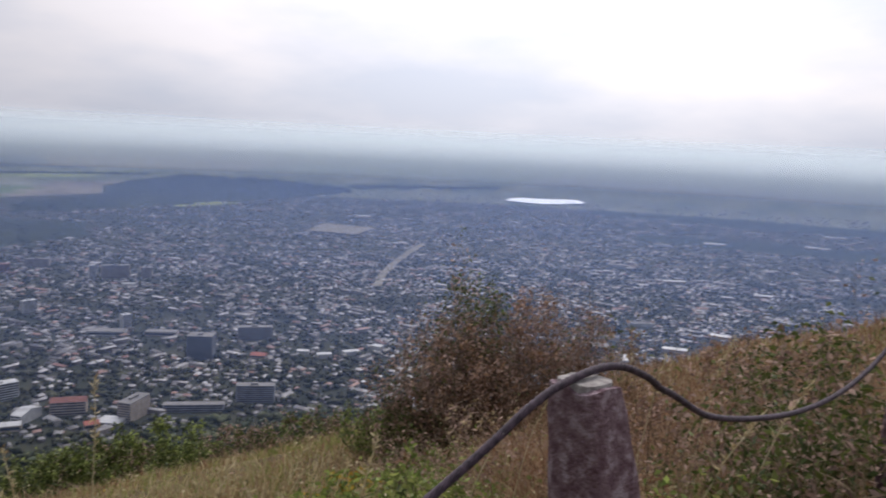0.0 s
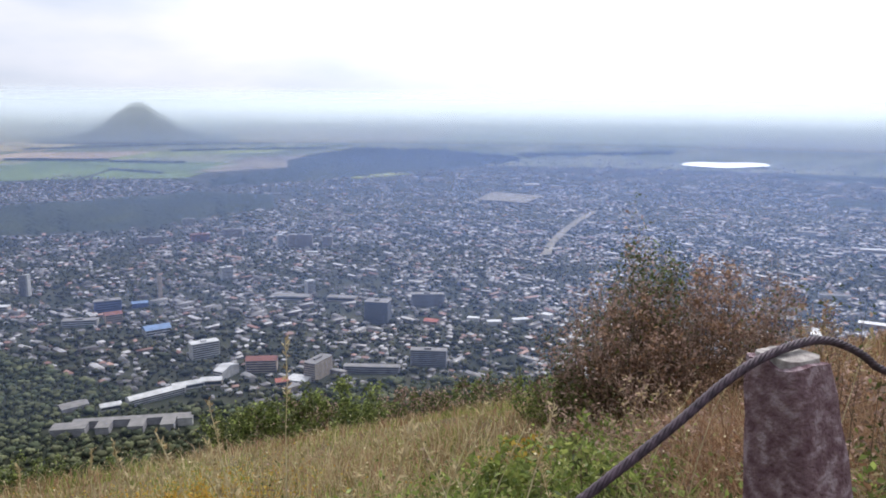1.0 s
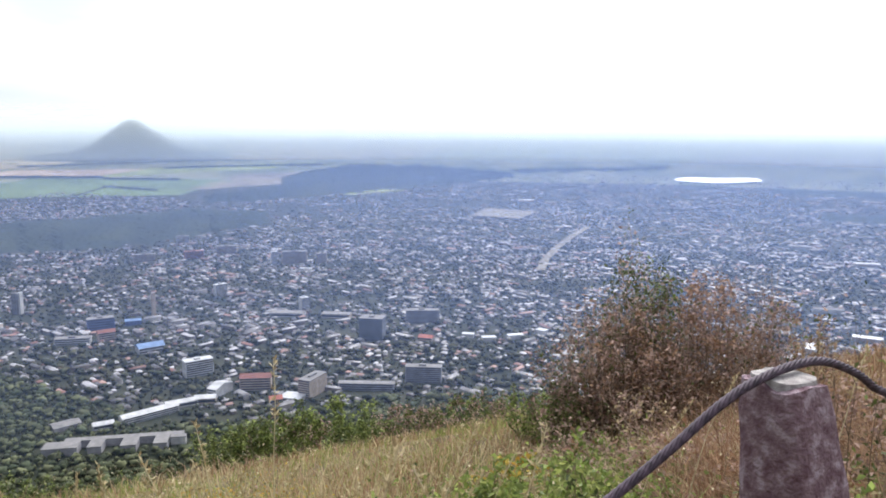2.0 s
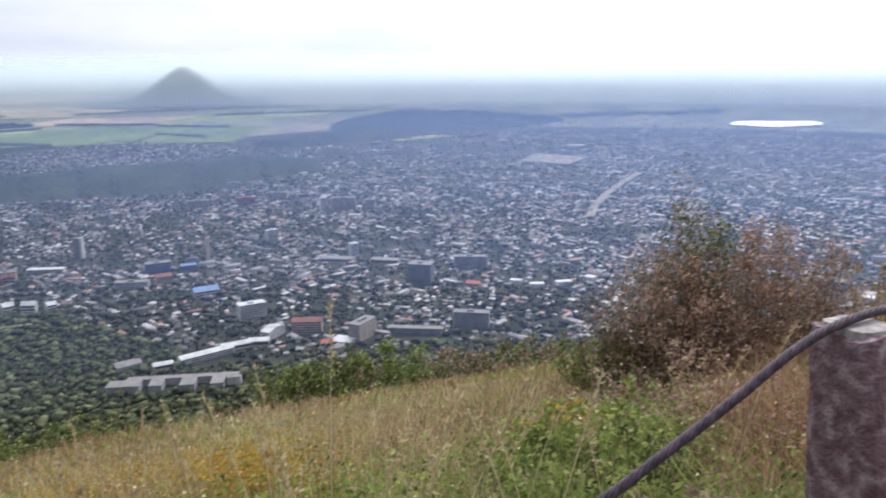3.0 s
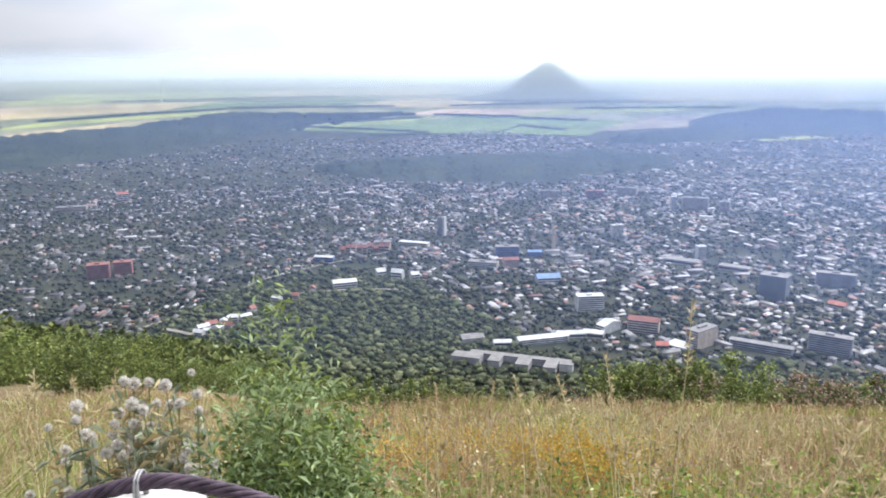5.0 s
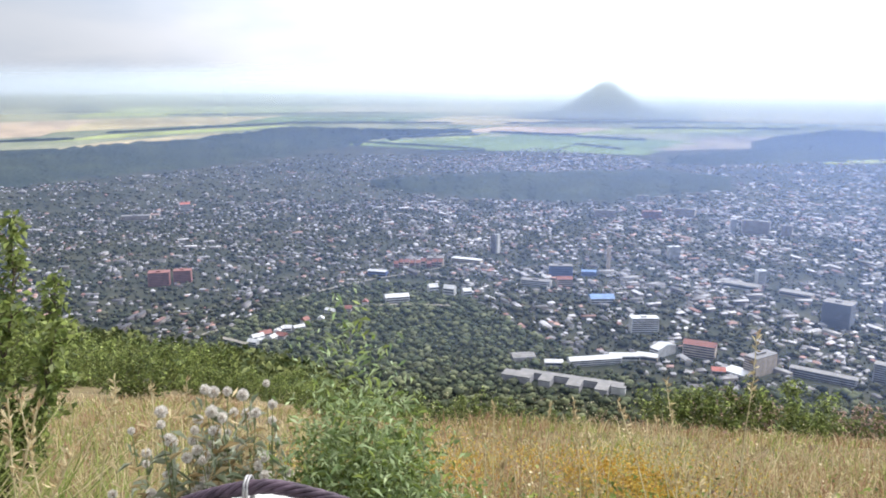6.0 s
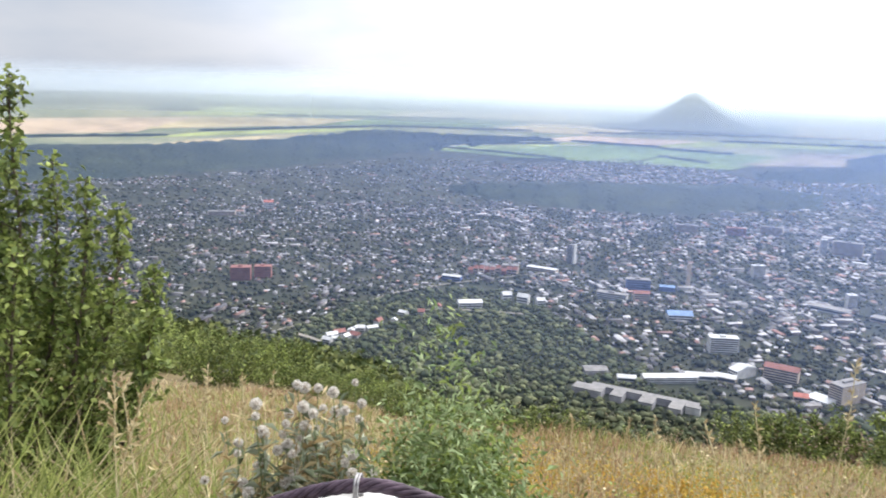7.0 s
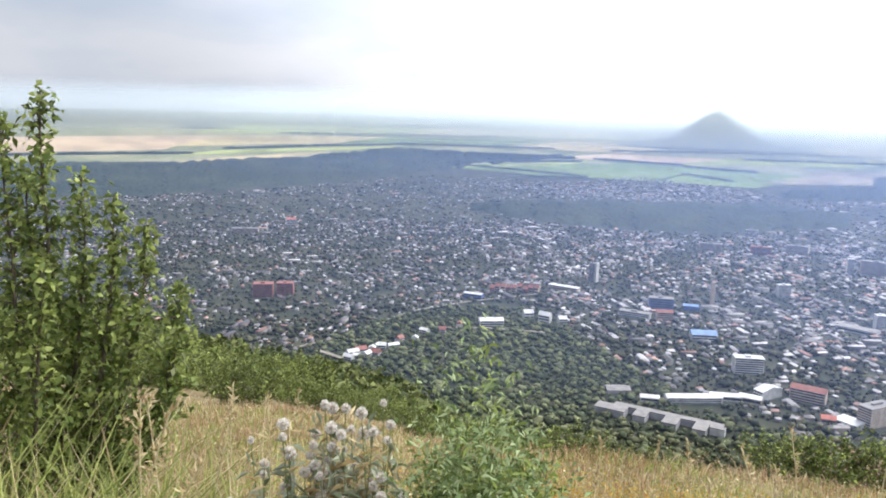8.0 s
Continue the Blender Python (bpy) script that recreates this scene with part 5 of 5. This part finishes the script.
# the small tree with upright shoots
tree = base("young_tree", *on_ground(-79.5, 3.5), "young wild fruit tree with upright leafy shoots", "tree")
paths, tpts = [], []
rr = np.random.default_rng(77)
SHOOTS = [(0.06, 0.10, 2.36), (0.205, 0.10, 2.44), (-0.25, 0.0, 2.35), (0.33, 0.12, 2.08), (0.42, -0.02, 2.02), (0.54, 0.0, 1.88), (-0.45, 0.15, 2.1), (0.10, -0.25, 1.8), (0.30, 0.30, 1.7), (-0.1, 0.35, 2.0), (-0.6, -0.1, 1.8), (0.71, 0.06, 1.62), (0.45, 0.3, 1.5), (0.62, -0.12, 1.45), (0.14, 0.2, 2.1)]
ca, sa = math.cos(radians(79.5)), math.sin(radians(79.5))
for sx_, sy_, hh in SHOOTS:
    k = np.linspace(0, 1, 9)[:, None]
    tip = np.array((sx_ * ca - sy_ * sa, sx_ * sa + sy_ * ca, hh))
    line = tip * np.concatenate([np.sin(k * np.pi / 2) ** 1.2, np.sin(k * np.pi / 2) ** 1.2, k], 1) + rr.normal(0, 0.015, (9, 3)) * k
    paths.append([(p, 0.018 * (1 - 0.88 * j / 8)) for j, p in enumerate(line)])
    for j in range(46):
        q = 0.33 + 0.67 * j / 46
        f = q * 8
        i0 = min(int(f), 7)
        p0 = line[i0] + (line[i0 + 1] - line[i0]) * (f - i0)
        L = (0.05 + 0.42 * (1 - q) ** 1.2) * rr.uniform(0.5, 1.1)
        d = rr.normal(size=3)
        d[2] = abs(d[2]) * 0.8 + 0.3
        d /= np.linalg.norm(d)
        p1 = p0 + d * L
        paths.append([(p0, 0.004), ((p0 + p1) / 2, 0.003), (p1, 0.0012)])
        for _ in range(int(15 + 115 * L) if p0[2] > 0.7 else 0):
            tpts.append(p0 + (p1 - p0) * rr.uniform(0, 1.05) + rr.normal(0, 0.014 + 0.10 * L, 3))
vv, ff = tube_arrays(paths, 5)
part("trunk", raw_mesh("trunk", vv, ff, M_BARK, True), None, tree)
tpts = np.array(tpts)
sel = rng.random(len(tpts)) < 0.82
vv, ff = leaf_arrays(tpts[sel], 0.037, 0.4, 0.55)
part("crown", raw_mesh("crown", vv, ff, M_LEAF_TREE), None, tree)
vv, ff = leaf_arrays(tpts[~sel], 0.037, 0.2, 0.55)
part("inner_crown", raw_mesh("inner_crown", vv, ff, M_LEAF_DARK), None, tree)

# tall mealy weed behind the fence
shrub("goosefoot_weed", -1.235, 1.03, 1.64, 0.26, "tall green mealy weed with airy pale tips", "weed", M_LEAF_PALE, 4200, 0.023, stems=9, twigs=22, second=M_LEAF, second_share=0.3, seed=31, bark=M_STEM_GREEN, lw=0.27, up=0.5, r0=0.004, start=0.66, upt=0.8, bend=0.4, tw=0.8, ragged=0.10, dome=0.16)
shrub("goosefoot_weed", -1.235, 1.07, 1.50, 0.36, "bushy green mealy weed beside the taller one", "weed", M_LEAF_PALE, 11000, 0.023, stems=24, twigs=20, second=M_LEAF, second_share=0.4, seed=35, bark=M_STEM_GREEN, lw=0.28, up=0.4, r0=0.004, start=0.62, upt=0.7, bend=0.5, tw=0.8, ragged=0.2, dome=0.16)
# dark leaves added behind stand in for the shade inside the mealy weed
shrub("goosefoot_weed", -1.28, 1.12, 1.40, 0.32, "dark green weed added behind as the mealy one's inner shade", "weed", M_LEAF_DARK, 6000, 0.026, stems=20, twigs=18, second=M_LEAF, second_share=0.3, seed=36, bark=M_STEM_GREEN, lw=0.4, up=0.3, r0=0.004, start=0.6, upt=0.5, bend=0.5, tw=0.9, ragged=0.2, dome=0.12)

# thistles with fluffy seed heads
def fluff_ball(seed):
    rr = np.random.default_rng(seed)
    n = 260
    d = rr.normal(size=(n, 3))
    d /= np.linalg.norm(d, axis=1, keepdims=True)
    s = np.cross(d, rr.normal(size=(n, 3)))
    s /= np.linalg.norm(s, axis=1, keepdims=True)
    R = 0.0178 * rr.uniform(0.88, 1.06, (n, 1))
    V = np.stack([d * 0.006 - s * 0.0005, d * 0.006 + s * 0.0005, d * R + s * 0.0012, d * R - s * 0.0012], 1).reshape(-1, 3)
    i = np.arange(n)[:, None] * 4
    return raw_mesh("seed_head", V, i + [0, 1, 2, 3], M_FLUFF)


FLUFF = [fluff_ball(k) for k in range(4)]
core_bm = bmesh.new()
bmesh.ops.create_icosphere(core_bm, subdivisions=2, radius=0.009)
CORE = bpy.data.meshes.new("head_core")
core_bm.to_mesh(CORE), core_bm.free()
CORE.materials.append(M_FLUFF_CORE)


def thistle(x, y, h, w, heads, label, seed, low=0.80):
    rr = np.random.default_rng(seed)
    z = float(ground_z(x, y)) - 0.03
    ob = base("thistle", x, y, z, label, "thistle", "thistles by the fence")
    paths, leaf_at, tips = [], [], []
    for i in range(heads):
        a = rr.uniform(0, 6.28)
        q = w / 2 * math.sqrt(rr.uniform(0.02, 1))
        hh = h * rr.uniform(low, 1.0)
        tip = np.array((math.cos(a) * q, math.sin(a) * q, hh))
        k = np.linspace(0, 1, 7)[:, None]
        line = tip * np.concatenate([k ** 1.6, k ** 1.6, k], 1) + rr.normal(0, 0.008, (7, 3)) * k
        tips.append(line[-1])
        paths.append([(p, 0.0032 * (1 - 0.6 * j / 6)) for j, p in enumerate(line)])
        for _ in range(70):
            f = rr.uniform(1.5, 5.8)
            i0 = int(f)
            leaf_at.append(line[i0] + (line[i0 + 1] - line[i0]) * (f - i0))
    for one in paths:
        vv, ff = tube_arrays([one], 5)
        part("stem", raw_mesh("stem", vv, ff, M_STEM_GREEN, True), None, ob)
    vv, ff = leaf_arrays(np.array(leaf_at) + rng.normal(0, 0.012, (len(leaf_at), 3)), 0.052, 0.3, 0.15, 0.3)
    part("foliage", raw_mesh("foliage", vv, ff, M_LEAF_GREY), None, ob)
    dry = np.array(leaf_at)[rr.integers(0, len(leaf_at), 70 * heads)] + rr.normal(0, 0.028, (70 * heads, 3))
    vv, ff = leaf_arrays(dry, 0.045, 0.5, 0.16, 0.2)
    part("withered_leaves", raw_mesh("withered_leaves", vv, ff, M_STRAW), None, ob, "dry straw-coloured bracts")
    for i, t in enumerate(tips):
        hd = part("seed_head", FLUFF[i % 4], None, ob, "pale fluffy round seed head" if i == 0 else "")
        sc = rr.uniform(0.58, 0.9)
        hd.matrix_local = Matrix.Translation(t) @ pose(0, 0, 0, *rr.uniform(0, 360, 3)) @ Matrix.Diagonal((sc, sc, sc, 1))
        part("core", CORE, None, hd)
    return ob


for az, r, h, w, n, sd in [(-60.6, 1.80, 1.28, 0.16, 11, 1), (-59.4, 1.86, 1.29, 0.2, 15, 2), (-56.8, 1.84, 1.27, 0.22, 18, 3), (-54.2, 1.86, 1.24, 0.2, 13, 4), (-63.4, 2.0, 1.14, 0.2, 5, 5), (-58.3, 1.72, 1.20, 0.26, 14, 6), (-55.2, 1.74, 1.15, 0.26, 12, 7), (-57.0, 1.78, 1.10, 0.34, 12, 8), (-60.0, 1.72, 1.08, 0.3, 9, 9)]:
    x, y = polar(az + 0.2, r)
    thistle(x - 0.13, y, h + float(0.89 - (ground_z(x - 0.13, y) + 1.32)) , w, n, "grey-green thistle with fluffy white seed heads", sd, 0.80 if sd < 5 else 0.66)


# tall dry stalks, thin weeds
def stalk(az, r, top_el, label, lean=(0.0, 0.0), head=0.18, rad=0.0034, mat_=None, seed=0):
    x, y = polar(az, r)
    z = float(ground_z(x, y)) - 0.02
    top = EYE_Z - r * math.tan(radians(-top_el))
    h = max(0.3, top - z)
    ob = base("grass_stalk", x, y, z, label, "grass", "tall dry stalks")
    rr = np.random.default_rng(seed)
    k = np.linspace(0, 1, 9)[:, None]
    bendv = np.array((lean[0], lean[1], 0))
    line = k * np.array((0, 0, h)) + (k ** 2.4) * bendv * h + rr.normal(0, 0.004, (9, 3)) * k
    vv, ff = tube_arrays([[(p, rad * (1 - 0.5 * j / 8)) for j, p in enumerate(line)]], 5)
    part("stem", raw_mesh("stem", vv, ff, mat_ or M_STRAW_STEM, True), None, ob)
    n = 46
    f = 8 * (1 - head * rr.uniform(0, 1, n))
    i0 = np.minimum(f.astype(int), 7)
    P = line[i0] + (line[i0 + 1] - line[i0]) * (f - i0)[:, None] + rr.normal(0, 0.002, (n, 3))
    vv, ff = leaf_arrays(P, 0.026, 1.6, 0.28, 0.0)
    part("seed_head", raw_mesh("seed_head", vv, ff, M_STRAW), None, ob)


M_STRAW_STEM = mat("pale_straw_stem", (0.52, 0.43, 0.24), (0.72, 0.63, 0.40), 20, 0.6)
for i, (az, r, el, lx, ly) in enumerate([(-16.2, 1.55, -21.5, 0.12, -0.05), (-20.2, 3.0, -17.0, 0.02, 0.02), (-23.5, 3.2, -21.5, -0.10, 0.02), (-24.5, 2.6, -23.5, -0.2, 0.0), (-12, 2.4, -24.0, 0.25, 0.05), (-9.5, 2.8, -22.0, 0.2, 0.05),
                                       (-31, 3.4, -23.0, -0.05, 0.0), (-29, 2.5, -25.5, -0.1, 0), (-36, 3.0, -24.5, -0.05, 0), (-14.5, 3.4, -24.5, 0.1, 0), (-34, 4.2, -22.8, 0.05, 0), (-44, 3.4, -23.8, 0.05, 0), (-5.5, 2.9, -23, 0.2, 0), (-17.5, 2.2, -26, 0.1, 0),
                                       (-68.6, 2.6, -19.6, 0.10, 0.05), (-66.5, 2.8, -19.4, 0.02, 0.02), (-70.6, 2.4, -20.6, -0.1, 0.0), (-73.0, 2.2, -18.5, 0.06, 0.0), (-75.2, 2.1, -17.8, 0.2, 0.05), (-63.5, 2.6, -20.0, 0.0, 0.0), (-76.5, 1.9, -19.5, 0.25, 0.1), (-61, 3.2, -20.4, 0.0, 0.0),
                                       (-26.5, 2.0, -27, 0.15, 0), (-21.5, 2.4, -26.5, -0.12, 0), (-40, 2.6, -26, 0.12, 0), (-38, 3.6, -23.2, 0, 0), (11, 4.0, -17.5, 0.2, 0), (20, 3.4, -14.5, 0.1, 0), (24, 3.8, -12.5, 0.15, 0), (26.5, 2.6, -16.0, 0.3, 0.1), (21.5, 2.3, -18, 0.3, 0.0), (7, 3.6, -19.5, 0.25, 0)]):
    stalk(az, r, el, "tall dry bent grass stalk with a pale seed head", (lx, ly), seed=i)


r5 = random.Random(8)
for i in range(34):
    stalk(r5.uniform(-62, 4), r5.uniform(2.0, 4.4), r5.uniform(-28, -23.2), "tall dry bent grass stalk with a pale seed head", (r5.uniform(-0.3, 0.3), r5.uniform(-0.1, 0.15)), seed=100 + i)


def thin_weed(az, r, top_el, label, seed, w=0.22, n=10):
    x, y = polar(az, r)
    z = float(ground_z(x, y)) - 0.02
    h = EYE_Z - r * math.tan(radians(-top_el)) - z
    shrub("dry_weed", x, y, h, w, label, "weed", M_LEAF_BROWN, 90, 0.022, stems=2, twigs=n, second=M_LEAF_DARK, second_share=0.4, seed=seed, bark=M_STEM, r0=0.0035, start=0.4, spread=0.5, upt=1.4)


for i, (az, r, el) in enumerate([(19.2, 2.56, -6.0), (16.9, 2.7, -9.2), (21.8, 2.9, -8.8), (32.6, 3.0, -4.6), (30.6, 3.1, -6.8), (34.0, 2.8, -5.5), (28.2, 3.3, -8.2), (31.6, 2.6, -7.4), (-20.6, 3.5, -20.2), (-22.0, 5.0, -21.5), (-8.5, 3.1, -22.8), (24.0, 3.2, -10.5), (35.5, 3.0, -4.2)]):
    thin_weed(az, r, el, "thin dry weed with sparse dark seed pods", 60 + i)


# ================= grass =================
def scatter(n, r0, r1, az0=-96, az1=44, power=0.8):
    q = rng.random(n)
    r = r0 * (r1 / r0) ** (q ** power)
    a = np.radians(rng.uniform(az0, az1, n))
    return r * np.sin(a), r * np.cos(a), r


def patch_noise(X, Y, f, o):
    return np.sin(X * f + o) * np.sin(Y * f * 1.2 + 2 * o) + 0.6 * np.sin(X * f * 2.3 + Y * f * 1.7 + 3 * o)


def away_from_posts(X, Y):
    keep = np.ones(len(X), bool)
    for s in (1.465, -0.006, 3.58, -1.46):
        p = FENCE_O + FENCE_D * s
        keep &= np.hypot(X - p.x, Y - p.y) > 0.14
    return keep


def grass(name, n, r0, r1, h0, h1, lean, material, label, keep=None, az=(-96, 44), wk=1.0, power=0.62):
    X, Y, r = scatter(n, r0, r1, *az, power=power)
    k = away_from_posts(X, Y) & (rng.random(n) < (keep(X, Y, r) if keep else 1.0))
    X, Y, r = X[k], Y[k], r[k]
    h = rng.uniform(h0, h1, len(X)) * (1 + 0.18 * patch_noise(X, Y, 1.1, 0.7))
    h = np.minimum(h, (0.42 if wk < 1.7 else 0.92) + 0.22 * r) * (1 - 0.42 * smooth(4.5, 10, r))
    V, F = blades(X, Y, h, (0.0032 + 0.0008 * r) * wk, lean, ground_z(X, Y))
    return tagged(new(name, raw_mesh(name, V, F, material)), label, "grass", kind="stuff")


grass("dry_grass", 50000, 1.5, 19, 0.20, 0.55, 0.95, M_STRAW, "dry straw-coloured meadow grass on the slope")
grass("green_grass", 80000, 1.5, 17, 0.18, 0.46, 0.85, M_GREEN, "green grass between the dry stems", lambda X, Y, r: np.clip(0.7 + 0.5 * patch_noise(X, Y, 0.8, 2.1) + 0.7 * np.clip(1.3 - r / 3.4, 0, 1), 0, 1))
grass("rusty_grass", 62000, 2.0, 19, 0.22, 0.60, 0.9, M_RUST, "rust-brown dead grass and seed heads", lambda X, Y, r: np.clip(0.35 + 0.45 * patch_noise(X, Y, 0.9, 4.4) + 0.6 * smooth(4, 22, np.degrees(np.arctan2(X, Y))), 0, 1))
grass("tall_grass", 5000, 1.7, 2.8, 0.8, 1.6, 0.75, M_GREEN, "tall broad green grass blades by the tree", None, (-86, -63), 2.2, 1.0)
grass("tall_dry_grass", 1500, 1.7, 2.9, 0.8, 1.65, 0.85, M_STRAW, "tall dry grass blades by the tree", None, (-88, -61), 1.8, 1.0)
grass("ridge_grass", 11000, 3.6, 20, 0.3, 0.62, 0.95, M_STRAW, "tall dry grass on the ridge", None, (9, 44), 1.1, 0.8)
grass("ridge_rusty_grass", 16000, 2.2, 18, 0.4, 0.78, 0.8, M_RUST, "tall reddish dead weeds on the ridge", None, (10, 44), 1.3, 0.8)
grass("post_grass", 3200, 1.9, 3.4, 0.35, 0.85, 0.9, M_GREEN, "green and tall grass behind the fence", None, (2, 34), 1.6, 1.0)

# tufts of long bent blades
for i, (tx, ty, th) in enumerate([(-0.52, 2.16, 0.92), (-1.3, 2.7, 0.8), (-0.15, 2.55, 0.85), (-2.0, 2.35, 0.8), (-2.75, 1.9, 0.85), (-0.95, 3.0, 0.75), (0.62, 2.9, 0.8), (1.35, 2.9, 0.8), (-2.4, 2.95, 0.75), (1.05, 2.35, 0.75), (-1.72, 2.0, 0.8), (-0.75, 2.05, 0.8), (-3.3, 3.1, 0.7), (-2.1, 0.75, 0.9), (-2.45, 0.5, 0.95)]):
    n = 90
    a, q = rng.uniform(0, 6.28, n), np.abs(rng.normal(0, 0.06, n))
    X, Y = tx + np.cos(a) * q, ty + np.sin(a) * q
    V, F = blades(X, Y, rng.uniform(0.5, 1.0, n) * th, 0.007, 0.75, ground_z(X, Y))
    V[:, :2] -= (tx, ty)
    ob = new("grass_tuft", raw_mesh("grass_tuft", V, F, M_GREEN if i % 3 else M_STRAW))
    ob.location = (tx, ty, 0)
    tagged(ob, "tuft of long bent green grass blades" if i % 3 else "tuft of long bent dry grass blades", "grass", "grass tufts in the meadow")

# blossoms and seed specks over the grass
def specks(name, n, centres, size, material, label, lift=(0.38, 0.6)):
    P = []
    for cx, cy, s in centres:
        m = n // len(centres)
        P.append(np.stack([rng.normal(cx, s, m), rng.normal(cy, s * 0.8, m)], 1))
    P = np.concatenate(P)
    z = ground_z(P[:, 0], P[:, 1]) + rng.uniform(*lift, len(P))
    vv, ff = leaf_arrays(np.concatenate([P, z[:, None]], 1), size, 0.8, 0.7)
    return tagged(new(name, raw_mesh(name, vv, ff, material)), label, "flowers", kind="stuff")


specks("golden_flowers", 7000, [(-3.9, 4.3, 0.45), (-2.45, 4.7, 0.5), (-2.9, 5.2, 0.55), (-2.0, 4.2, 0.4), (-5.2, 3.9, 0.5), (-4.4, 5.2, 0.5)], 0.02, M_GOLD, "golden yellow blossom patches in the grass", (0.25, 0.5))
specks("green_herbs", 9000, [(-0.8, 2.6, 0.4), (-1.6, 2.5, 0.4), (0.3, 5.2, 0.7), (-0.3, 4.4, 0.6), (-2.2, 2.2, 0.4), (-2.6, 3.4, 0.6), (0.9, 3.0, 0.4), (-2.6, 1.2, 0.35), (-1.1, 3.6, 0.5), (1.6, 3.6, 0.5)], 0.045, M_LEAF, "small green herbs among the grass", (0.1, 0.45))
X, Y, r_ = scatter(15000, 2.2, 4.6, -52, 8, power=0.9)
keep = patch_noise(X, Y, 1.5, 1.3) > -0.25
X, Y = X[keep], Y[keep]
vv, ff = leaf_arrays(np.stack([X, Y, ground_z(X, Y) + rng.uniform(0.12, 0.48, len(X))], 1), 0.05, 0.7, 0.3)
tagged(new("meadow_herbs", raw_mesh("meadow_herbs", vv, ff, M_LEAF)), "green herb leaves between the grass stems", "grass", kind="stuff")
X, Y, r_ = scatter(3200, 2.2, 14, power=0.7)
vv, ff = leaf_arrays(np.stack([X, Y, ground_z(X, Y) + rng.uniform(0.4, 0.62, len(X))], 1), 0.02, 0.5, 0.8)
tagged(new("seed_specks", raw_mesh("seed_specks", vv, ff, M_STRAW_STEM)), "pale seed heads dotted over the meadow", "flowers", kind="stuff")
X, Y, r_ = scatter(9000, 1.6, 4.5, power=0.9)
vv, ff = leaf_arrays(np.stack([X, Y, ground_z(X, Y) + rng.uniform(0.02, 0.3, len(X))], 1), 0.05, 0.5, 0.4)
tagged(new("undergrowth", raw_mesh("undergrowth", vv, ff, M_LEAF_DARK)), "low dark herb leaves under the grass", "grass", kind="stuff")
